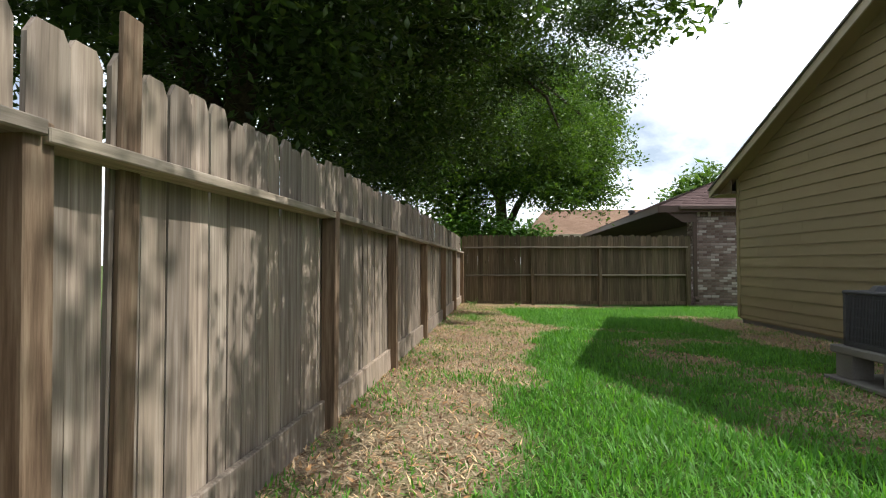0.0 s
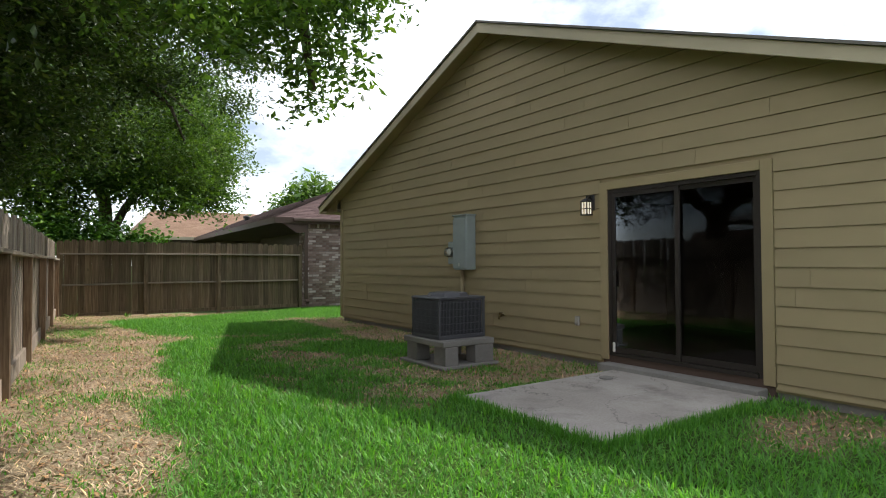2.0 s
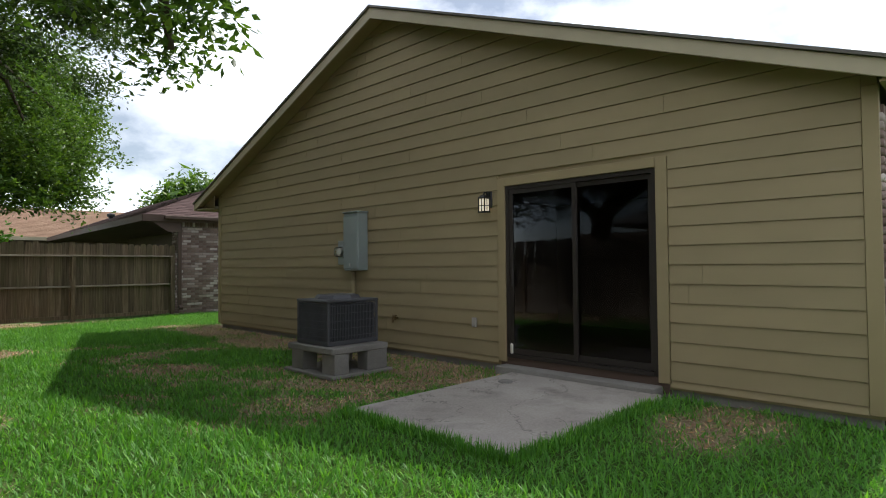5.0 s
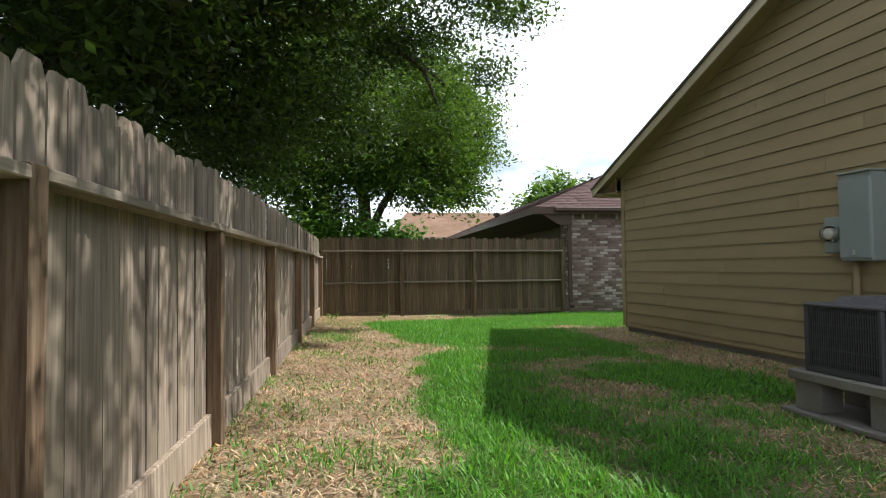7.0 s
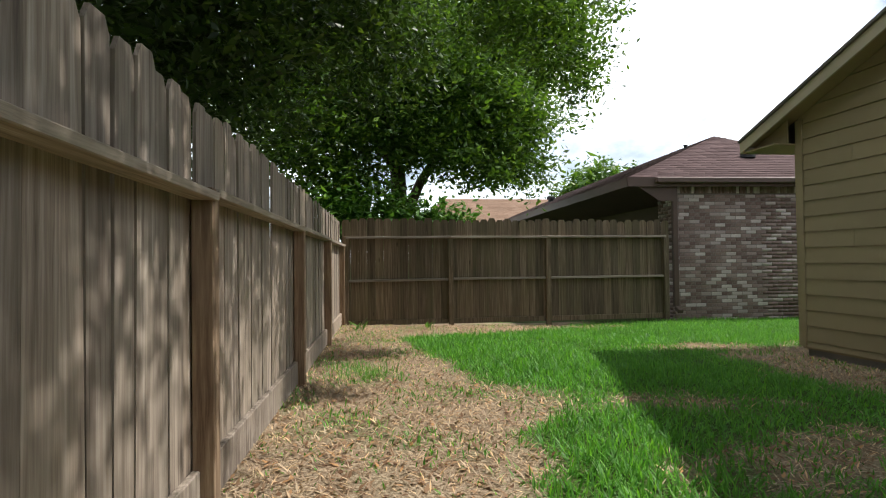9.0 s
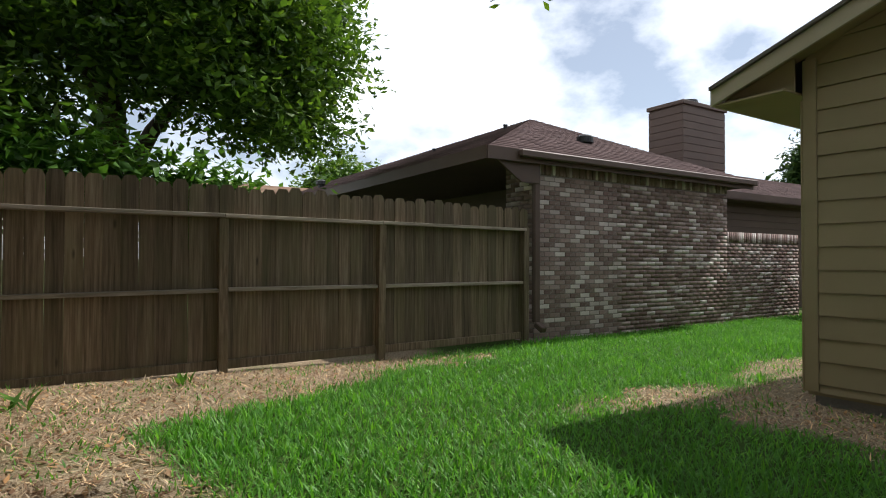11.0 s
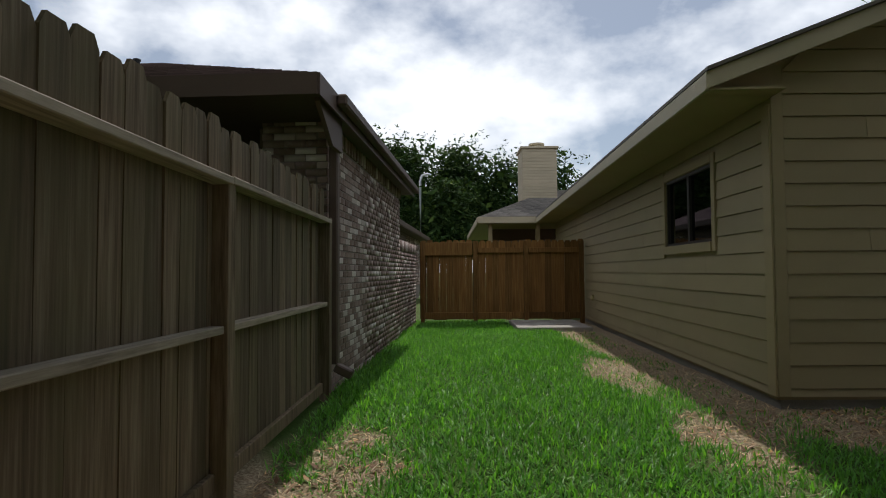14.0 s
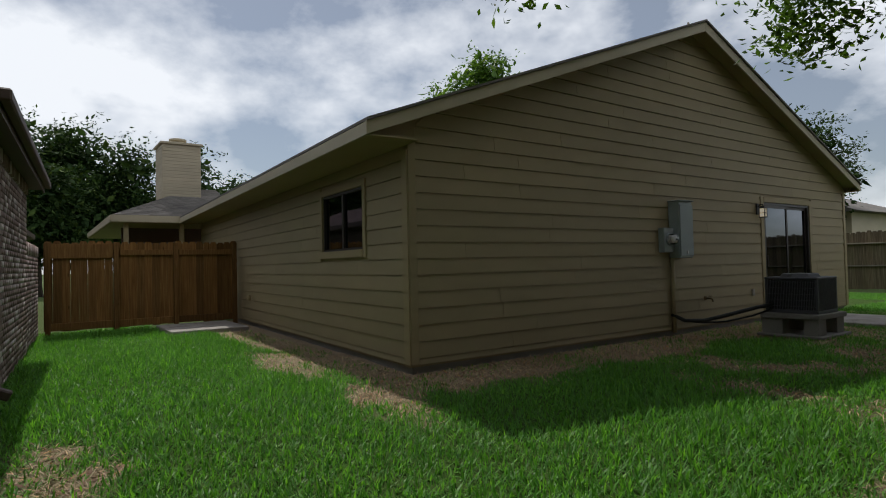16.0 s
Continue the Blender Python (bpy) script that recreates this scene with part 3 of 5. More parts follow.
def build_house():
    h = thing("house", "single-storey tan clapboard house with a low gable roof", "house")
    y0, y1, z0, z1 = DOOR
    # gable wall with the door's opening
    part(h, "wall", joined("wall", [(5.41, 5.55, 0.0, y0, 0.1, 2.55), (5.41, 5.55, y1, 11.4, 0.1, 2.55), (5.41, 5.55, y0, y1, z1, 2.55), (5.41, 5.55, y0, y1, 0.1, z0)], M_SIDING), label="tan painted lap siding")
    tri = prism([(0.0, 2.552), (11.4, 2.552), (11.4, roof_top(11.4) - 0.1), (PEAK_Y, PEAK_Z - 0.1), (0.0, roof_top(0.0) - 0.1)], 0.14, M_SIDING)
    part(h, "gable", tri, Matrix.Translation((5.48, 0, 0)) @ Matrix.Rotation(radians(90), 4, "Z"))
    boards = part(h, "wall", joined("wall", [(0.0, 0.004, 0.1, 0.2, 0.3, 0.4)], M_SIDING), pose(5.41, 0, 0))
    clad(boards, 0.1, 11.31, 0.12, roof_top, (y0 - 0.12, y1 + 0.12, 0.0, z1 + 0.1), M_SIDING, 3)
    # side wall with the window's opening, facing the side yard
    wx0, wx1, wz0, wz1 = 6.56, 7.98, 1.44, 2.25
    square = Matrix.Translation((5.4, 11.42, 0)) @ Matrix.Rotation(radians(SKEW), 4, "Z") @ Matrix.Translation((-5.4, -11.42, 0))
    part(h, "wall", joined("wall", [(5.552, wx0, 11.25, 11.39, 0.1, 2.64), (wx1, 17.8, 11.25, 11.39, 0.1, 2.64), (wx0, wx1, 11.25, 11.39, 0.1, wz0), (wx0, wx1, 11.25, 11.39, wz1, 2.64)], M_SIDING), square)
    side = part(h, "wall", joined("wall", [(0.0, 0.004, -6.0, -5.9, 1.0, 1.1)], M_SIDING))
    side.matrix_basis = square @ Matrix.Translation((0, 11.39, 0)) @ Matrix.Rotation(radians(-90), 4, "Z")
    clad(side, 5.5, 17.8, 0.12, None, (wx0 - 0.09, wx1 + 0.09, wz0 - 0.1, wz1 + 0.09), M_SIDING, 5)
    # closing walls
    part(h, "wall", joined("wall", [(5.56, 17.8, -0.02, 0.12, 0.1, 2.55), (17.66, 17.8, 0.12, 10.7, 0.1, 2.55)], M_BRICK))
    V, T = [], []
    for a, b, z in brick_rows(5.43, 10.0, 0.1, 2.5):
        brick_box(V, T, a, b, -0.027, 0.05, z, z + 0.0577)
    tagged(part(h, "brickwork", bulk("brickwork", V, T, M_BRICK)), kind="stuff")
    part(h, "partition", joined("partition", [(9.5, 9.6, 0.12, 11.05, 0.16, 2.44), (5.55, 9.5, 5.6, 5.7, 0.16, 2.44)], M_ROOM))
    part(h, "room_floor", joined("room_floor", [(5.55, 17.66, 0.12, 10.68, 0.1, 0.16)], M_ROOM))
    part(h, "room_ceiling", joined("room_ceiling", [(5.55, 17.66, 0.12, 10.68, 2.45, 2.5)], M_ROOM))
    part(h, "foundation", joined("foundation", [(5.445, 5.56, 0.03, 11.36, -0.1, 0.118), (5.56, 9.0, 11.1, 11.2, -0.05, 0.098)], M_BLOCK))
    part(h, "foundation", joined("foundation", [(5.45, 17.7, 11.24, 11.36, -0.1, 0.118)], M_BLOCK), square)
    # corner boards
    for a, b in ((11.312, 11.412), (-0.012, 0.098)):
        d, m = span(5.375, 5.409, a, b, 0.13, roof_top(a) - 0.17, M_TRIM)
        part(h, "corner_board", d, m)
    d, m = span(5.38, 5.497, 11.414, 11.432, 0.13, 2.5, M_TRIM)
    part(h, "corner_board", d, m)
    # roof slabs, fascias and soffits
    for y_e, s in ((EAVE_N, 1), (EAVE_S, -1)):
        run = abs(y_e - PEAK_Y)
        outline = [(0, PEAK_Z), (s * run, PEAK_Z - SLOPE * run), (s * run, PEAK_Z - SLOPE * run - 0.03), (0, PEAK_Z - 0.03)]
        pull = 13.3 * math.tan(radians(SKEW)) if s > 0 else 0.0
        ring = [(5.08 + 13.3 * k, PEAK_Y + a + (pull * k if a else 0), z) for k in (0, 1) for a, z in outline]
        part(h, "roof", mesh("roof", ring, [(0, 1, 2, 3), (4, 5, 6, 7), (0, 1, 5, 4), (1, 2, 6, 5), (2, 3, 7, 6), (3, 0, 4, 7)], M_SHINGLE_GREY), None, "grey composition shingles")
        turn = Matrix.Translation((5.1, y_e, 0)) @ Matrix.Rotation(radians(SKEW if s > 0 else 0), 4, "Z") @ Matrix.Translation((-5.1, -y_e, 0))
        rake = [(0, PEAK_Z - 0.034), (s * run, PEAK_Z - SLOPE * run - 0.034), (s * run, PEAK_Z - SLOPE * run - 0.17), (0, PEAK_Z - 0.19)]
        part(h, "rake_board", prism(rake, 0.025, M_FASCIA, 0.003), Matrix.Translation((5.12, PEAK_Y, 0)) @ Matrix.Rotation(radians(90), 4, "Z"), "pale painted rake board")
        soff = [(0, PEAK_Z - 0.09), (s * (run - 0.05), PEAK_Z - SLOPE * (run - 0.05) - 0.09), (s * (run - 0.05), PEAK_Z - SLOPE * (run - 0.05) - 0.105), (0, PEAK_Z - 0.105)]
        part(h, "soffit", prism(soff, 0.28, M_TRIM), Matrix.Translation((5.273, PEAK_Y, 0)) @ Matrix.Rotation(radians(90), 4, "Z"))
        ze = PEAK_Z - SLOPE * run
        a, b = sorted((y_e - s * 0.004, y_e - s * 0.028))
        d, m = span(5.135, 18.2, a, b, ze - 0.17, ze - 0.034, M_FASCIA, 0.003)
        part(h, "fascia", d, turn @ m, "pale painted fascia board")
        wall_y = 11.435 if s > 0 else -0.05
        a, b = sorted((wall_y, y_e - s * 0.03))
        d, m = span(5.14, 18.2, a, b, ze - 0.168, ze - 0.15, M_TRIM, 0)
        part(h, "soffit", d, turn @ m)
        tip = [(wall_y - PEAK_Y, ze - 0.168), (y_e - s * 0.03 - PEAK_Y, ze - 0.168), (y_e - s * 0.03 - PEAK_Y, ze - 0.1), (wall_y - PEAK_Y, roof_top(wall_y) - 0.11)]
        part(h, "eave_return", prism(tip, 0.02, M_TRIM), Matrix.Translation((5.30, PEAK_Y, 0)) @ Matrix.Rotation(radians(90), 4, "Z"))
    # sliding door
    dr = part(h, "door", joined("door", [(5.39, 5.47, y0, y0 + 0.045, z0, z1), (5.39, 5.47, y1 - 0.045, y1, z0, z1), (5.39, 5.47, y0 + 0.045, y1 - 0.045, z1 - 0.045, z1), (5.37, 5.47, y0 + 0.045, y1 - 0.045, z0, z0 + 0.04)], M_BRONZE), label="closed sliding glass door in a bronze frame")
    mid = (y0 + y1) / 2
    for k, (a, b, x) in enumerate(((y0 + 0.047, mid + 0.03, 5.445), (mid - 0.03, y1 - 0.047, 5.412))):
        rim = [(x - 0.012, x + 0.012, a, a + 0.05, z0 + 0.042, z1 - 0.047), (x - 0.012, x + 0.012, b - 0.05, b, z0 + 0.042, z1 - 0.047),
               (x - 0.012, x + 0.012, a + 0.05, b - 0.05, z1 - 0.097, z1 - 0.047), (x - 0.012, x + 0.012, a + 0.05, b - 0.05, z0 + 0.042, z0 + 0.11)]
        part(dr, "sash", joined("sash", rim, M_BRONZE))
        pane = part(dr, "pane", mesh("pane", [(x, a + 0.05, z0 + 0.11), (x, b - 0.05, z0 + 0.11), (x, b - 0.05, z1 - 0.097), (x, a + 0.05, z1 - 0.097)], [(0, 1, 2, 3)], M_GLASS))
        pane.visible_shadow = False
    part(dr, "handle", block(0.03, 0.03, 0.2, M_BRONZE, 0.008), pose(5.385, y1 - 0.1, 1.05))
    part(dr, "stopper", block(0.03, 0.035, 0.12, M_WHITE, 0.01), pose(5.385, y1 - 0.075, z0 + 0.045))
    for a, b in ((y0 - 0.115, y0 - 0.002), (y1 + 0.002, y1 + 0.115)):
        d, m = span(5.372, 5.409, a, b, 0.155, z1 + 0.1, M_TRIM)
        part(h, "door_casing", d, m)
    d, m = span(5.368, 5.409, y0 - 0.002, y1 + 0.002, z1 + 0.002, z1 + 0.1, M_TRIM)
    part(h, "door_casing", d, m)
    d, m = span(5.2, 5.44, y0 - 0.03, y1 + 0.03, 0.02, 0.125, M_BLOCK, 0.008)
    part(h, "door_sill", d, m)
    d, m = span(5.40, 5.45, y0 - 0.1, y1 + 0.1, 0.05, 0.208, M_BROWN, 0.004)
    part(h, "threshold", d, m)
    # window
    w = part(h, "window", joined("window", [(wx0 - 0.085, wx0, 11.395, 11.43, wz0 - 0.1, wz1 + 0.085), (wx1, wx1 + 0.085, 11.395, 11.43, wz0 - 0.1, wz1 + 0.085),
                                            (wx0, wx1, 11.395, 11.43, wz1, wz1 + 0.085), (wx0, wx1, 11.395, 11.445, wz0 - 0.1, wz0)], M_TRIM, 0.003), square, label="two-sash slider window with a tan casing")
    xm = (wx0 + wx1) / 2
    part(w, "frame", joined("frame", [(wx0, wx0 + 0.035, 11.33, 11.40, wz0, wz1), (wx1 - 0.035, wx1, 11.33, 11.40, wz0, wz1), (wx0 + 0.035, wx1 - 0.035, 11.33, 11.40, wz1 - 0.035, wz1),
                                      (wx0 + 0.035, wx1 - 0.035, 11.33, 11.40, wz0, wz0 + 0.035), (xm - 0.03, xm + 0.03, 11.335, 11.395, wz0 + 0.035, wz1 - 0.035)], M_BRONZE))
    for a, b in ((wx0 + 0.035, xm - 0.03), (xm + 0.03, wx1 - 0.035)):
        pane = part(w, "pane", mesh("pane", [(a, 11.365, wz0 + 0.035), (b, 11.365, wz0 + 0.035), (b, 11.365, wz1 - 0.035), (a, 11.365, wz1 - 0.035)], [(0, 1, 2, 3)], M_GLASS))
        pane.visible_shadow = False
    slats = [(wx0 + 0.04, xm - 0.05, 11.285, 11.31, wz0 + 0.05 + 0.024 * k, wz0 + 0.054 + 0.024 * k) for k in range(29)]
    part(w, "blind", joined("blind", slats, M_WHITE), label="lowered white slatted blind")


build_house()


def shingles(a, b, c, d, mat, course=0.14, tab=0.3, seed=1, name="shingle_field"):
    """Lapped tabs over a roof face with eave a-b and ridge d-c."""
    a, b, c, d = (np.array(p, float) for p in (a, b, c, d))
    r = random.Random(seed)
    slope_len = np.linalg.norm((d + c) / 2 - (a + b) / 2)
    rows = max(2, int(slope_len / course))
    n = np.cross(b - a, d - a + (c - b))
    n /= np.linalg.norm(n)
    if n[2] < 0:
        n = -n
    V, T = [], []
    for i in range(rows):
        u0, u1 = i / rows, min(1.0, (i + 1.25) / rows)
        l0, r0, l1, r1 = a + (d - a) * u0, b + (c - b) * u0, a + (d - a) * u1, b + (c - b) * u1
        width = max(np.linalg.norm(r0 - l0), 0.05)
        cols = max(1, int(width / tab))
        off = r.random() / cols
        cuts = [0] + [min(1, max(0, (k + 0.5 * (i % 2)) / cols + off * 0.3)) for k in range(1, cols)] + [1]
        for s0, s1 in zip(cuts[:-1], cuts[1:]):
            if s1 - s0 < 1e-4:
                continue
            e = 0.004 / width
            up = 0.012 + r.uniform(0, 0.006)
            p = [l0 + (r0 - l0) * (s0 + e) + n * up, l0 + (r0 - l0) * (s1 - e) + n * up, l1 + (r1 - l1) * (s1 - e) + n * 0.004, l1 + (r1 - l1) * (s0 + e) + n * 0.004,
                 l0 + (r0 - l0) * (s0 + e), l0 + (r0 - l0) * (s1 - e)]
            k = len(V)
            V += p
            T += [(k, k + 1, k + 2), (k, k + 2, k + 3), (k + 4, k + 5, k + 1), (k + 4, k + 1, k)]
    return bulk(name, V, T, mat)


def build_neighbour():
    n = thing("brick_house", "neighbouring brown brick house with a mauve shingle hip roof", "house", Matrix.Translation((6, 15.16, 0)) @ Matrix.Rotation(radians(-3.4), 4, "Z") @ Matrix.Translation((-6, -15.16, 0)))
    yw = 15.16
    part(n, "wall", joined("wall", [(6.012, 10.68, yw + 0.006, yw + 0.2, -0.05, 2.64), (6.012, 6.2, yw + 0.2, yw + 0.62, -0.05, 2.64)], M_MORTAR))
    part(n, "wall", joined("wall", [(10.682, 13.25, yw + 0.023, yw + 0.2, -0.05, 1.70)], M_MORTAR))
    part(n, "wall", joined("wall", [(7.6, 7.7, 15.8, 27.0, 0, 2.6), (6.2, 7.6, 15.78, 15.88, 0, 2.6)], M_DARKSIDE), label="dark brown recessed porch wall")
    part(n, "wall", joined("wall", [(10.6, 21.5, 16.5, 16.65, 0, 2.55)], M_DARKSIDE))
    for k in range(9):
        d, m = span(10.68, 21.5, 16.475, 16.498, 1.15 + k * 0.16, 1.303 + k * 0.16, M_DARKSIDE, 0.004)
        part(n, "siding_board", d, m)
    # bricks past the nearest stretch
    V, T = [], []
    for a, b, z in brick_rows(6.0, 10.68, 0.02, 2.40):
        if a > 7.7:
            j = 0.003 * random.random()
            brick_box(V, T, a, b, yw - j, yw + 0.1, z, z + 0.0577)
    for k in range(68):
        x = 6.0 + k * 0.0685
        if x > 7.7:
            brick_box(V, T, x, x + 0.058, yw - 0.012 - 0.012 * (k % 2), yw + 0.1, 2.405, 2.60)
    for a, b, z in brick_rows(10.69, 13.25, 0.02, 1.52):
        brick_box(V, T, a, b, yw + 0.018, yw + 0.1, z, z + 0.0577)
    for k in range(37):
        brick_box(V, T, 10.69 + k * 0.0685, 10.748 + k * 0.0685, yw + 0.008, yw + 0.1, 1.525, 1.715)
    for a, b, z in brick_rows(21.5, 26, 0.6, 2.5):
        brick_box(V, T, a, b, 16.48, 16.55, z, z + 0.0577)
    tagged(part(n, "brickwork", bulk("brickwork", V, T, M_BRICK)), kind="stuff")
    V, T = [], []
    for i in range(38):
        y = yw + 0.012 if i % 2 == 0 else yw + 0.11
        while y < yw + 0.6:
            b = min(y + 0.193, yw + 0.62)
            brick_box(V, T, y, b, -0.004, 0.09, 0.02 + i * 0.0677, 0.0777 + i * 0.0677)
            y += 0.203
    V = [(6.0 + v[1], v[0], v[2]) for v in V]
    tagged(part(n, "brickwork", bulk("brickwork", V, [t[::-1] for t in T], M_BRICK)), kind="stuff")
    part(n, "wall", joined("wall", [(21.5, 26.0, 16.5, 16.65, 0, 2.5)], M_MORTAR))
    # hip roof
    ex0, ex1, ey, ez = 5.05, 11.2, 14.98, 2.67
    ax, ay, az, back = 8.75, 18.4, 4.2, 30.0
    V = [(ex0, ey, ez), (ex1, ey, ez), (ax, ay, az), (ax, back, az), (ex0, back, ez), (ex1, back, ez)]
    part(n, "roof", mesh("roof", V, [(0, 1, 2), (0, 2, 3, 4), (1, 5, 3, 2), (4, 3, 5)], M_SHINGLE_MAUVE))
    part(n, "soffit", mesh("soffit", [(ex0, ey, ez - 0.12), (ex1, ey, ez - 0.12), (ex1, back, ez - 0.12), (ex0, back, ez - 0.12)], [(0, 1, 2, 3)], M_BROWN))
    tagged(part(n, "shingle_field", shingles(V[0], V[1], V[2], V[2], M_SHINGLE_MAUVE, seed=2)), kind="stuff")
    tagged(part(n, "shingle_field", shingles(V[4], V[0], V[2], V[3], M_SHINGLE_MAUVE, seed=3)), kind="stuff")
    part(n, "fascia", joined("fascia", [(ex0, ex1, ey - 0.02, ey, ez - 0.16, ez + 0.01), (ex0 - 0.02, ex0, ey, back, ez - 0.16, ez + 0.01)], M_BROWN))
    part(n, "gutter", joined("gutter", [(ex0 + 0.5, ex1, ey - 0.11, ey - 0.022, ez - 0.1, ez + 0.0)], M_BROWN, 0.015))
    part(n, "eave_end", prism([(0, ez - 0.15), (0.42, ez - 0.42), (0.75, ez - 0.42), (0.75, ez - 0.12), (0, ez - 0.12)], 0.04, M_BROWN), pose(ex0 + 0.2, ey + 0.06, 0))
    sp = part(n, "downspout", joined("downspout", [(5.93, 6.03, 15.05, 15.13, 0.32, 2.56)], M_BROWN, 0.012))
    part(sp, "elbow", joined("elbow", [(-0.05, 0.05, -0.14, 0.03, -0.04, 0.04)], M_BROWN, 0.012), pose(5.98, 15.05, 0.28, 25, 0, 0))
    # lower wing
    W = [(10.9, 16.1, 2.66), (26.8, 16.1, 2.66), (25.0, 19.0, 3.75), (10.9, 19.0, 3.75)]
    part(n, "roof", mesh("roof", W, [(0, 1, 2, 3)], M_SHINGLE_MAUVE))
    tagged(part(n, "shingle_field", shingles(*W, M_SHINGLE_MAUVE, seed=4)), kind="stuff")
    part(n, "fascia", joined("fascia", [(10.9, 26.8, 16.08, 16.1, 2.52, 2.67)], M_BROWN))
    part(n, "soffit", joined("soffit", [(10.9, 26.8, 16.1, 16.5, 2.5, 2.52)], M_BROWN))
    # chimney
    cx, cy = 13.35, 17.95
    ch = part(n, "chimney", joined("chimney", [(cx, cx + 1.75, cy, cy + 1.0, 2.8, 5.12)], M_BROWN))
    for k in range(11):
        z = 3.0 + 0.19 * k
        part(ch, "siding_board", joined("siding_board", [(cx - 0.02, cx + 1.77, cy - 0.02, cy + 1.02, z, z + 0.18)], M_BROWN, 0.006))
    part(ch, "chimney_cap", joined("chimney_cap", [(cx - 0.06, cx + 1.81, cy - 0.06, cy + 1.06, 5.12, 5.22)], M_BROWN, 0.01))
    part(ch, "flue", lathe([(0.17, 0), (0.17, 0.12), (0.26, 0.13), (0.26, 0.2), (0.1, 0.24)], M_BLACK), pose(cx + 0.9, cy + 0.5, 5.22))
    for x, y, z, r, hgt in ((8.3, 16.4, 3.08, 0.12, 0.36), (10.2, 16.5, 2.95, 0.11, 0.36)):
        part(n, "roof_vent", lathe([(r * 0.7, 0), (r * 0.7, hgt * 0.6), (r * 1.25, hgt * 0.62), (r * 1.25, hgt * 0.92), (r * 0.9, hgt)], M_BLACK), pose(x, y, z))
    for x, y, z in ((7.6, 20.5, 3.6), (7.9, 18.2, 3.75), (6.6, 24.0, 3.1)):
        part(n, "roof_vent", lathe([(0.04, 0), (0.04, 0.22), (0.05, 0.22), (0.05, 0.24)], M_BLACK, 10), pose(x, y, z - 0.05))
    part(n, "roof_vent", lathe([(0.09, 0), (0.09, 0.3), (0.15, 0.31), (0.15, 0.4), (0.06, 0.45)], M_BLACK, 12), pose(6.5, 25.0, 3.05))
    return n


NEIGHBOUR = build_neighbour()


# ---- fences ----
def picket_data(width, height, mat, ear=0.03):
    w = width / 2
    return prism([(-w, 0), (w, 0), (w, height - ear), (w - ear, height), (-w + ear, height), (-w, height - ear)], 0.016, mat, 0.0, "picket")


def fence(label, p0, p1, posts, top, rails, mat, kick=None, seed=1, post_mat=None, step=0.142, foot=0.16, flat_rail=True, post_top=None):
    """A picket fence from p0 to p1 whose rails and posts stand on the right of that way."""
    way = Vector((p1[0] - p0[0], p1[1] - p0[1], 0))
    length = way.length
    base = pose(p0[0], p0[1], 0, 0, 0, math.degrees(math.atan2(way.y, way.x)))
    f = thing("fence", label, "fence", base)
    r = random.Random(seed)
    kinds = [picket_data(w, 1.0, mat, 0.028) for w in ((0.140, 0.141, 0.1415) if post_mat else (0.135, 0.138, 0.141))]
    x = 0.07
    while x < length:
        hgt = top(x) - foot + r.uniform(-0.018, 0.018)
        m = pose(x, -0.008 - r.uniform(0, 0.006), foot + r.uniform(-0.02, 0.01), r.uniform(-0.35, 0.35), r.uniform(-0.6, 0.6) * (0.12 if post_mat else 1), r.uniform(-1.6, 1.6)) @ Matrix.Diagonal((1, 1, hgt, 1))
        part(f, "picket", r.choice(kinds), m)
        x += step + r.choice((0.0, 0.001, 0.002) if post_mat else (0.001, 0.002, 0.003, 0.005, 0.009))
    for s in posts:
        part(f, "post", block(0.088, 0.088, (post_top or rails[0]) - 0.045 + 0.15, post_mat or M_POST, 0.004), pose(s, -0.066, -0.1, r.uniform(-0.5, 0.5), r.uniform(-0.5, 0.5), r.uniform(-2, 2)))
    marks = [0.0, *posts, length]
    for z in rails:
        for a, b in zip(marks[:-1], marks[1:]):
            if b - a < 0.15:
                continue
            dz = r.uniform(-0.008, 0.008)
            if flat_rail and z == rails[0]:
                part(f, "rail", block(b - a - 0.004, 0.1, 0.038, M_RAIL, 0.004), pose((a + b) / 2, -0.072, z - 0.04 + dz, r.uniform(-2, 2), r.uniform(-0.25, 0.25), 0))
            else:
                gap = 0.046
                part(f, "rail", block(b - a - 2 * gap, 0.075, 0.038, M_RAIL, 0.004), pose((a + b) / 2, -0.056, z - 0.04 + dz, r.uniform(-2, 2), r.uniform(-0.3, 0.3), 0))
    if kick:
        for a, b in zip(marks[:-1], marks[1:]):
            if b - a > 0.3:
                part(f, "kickboard", block(b - a - 0.1, 0.035, kick[1] - kick[0], mat, 0.005), pose((a + b) / 2, -0.038, kick[0], r.uniform(-1.5, 1.5), r.uniform(-0.3, 0.3), 0))
    return f, base


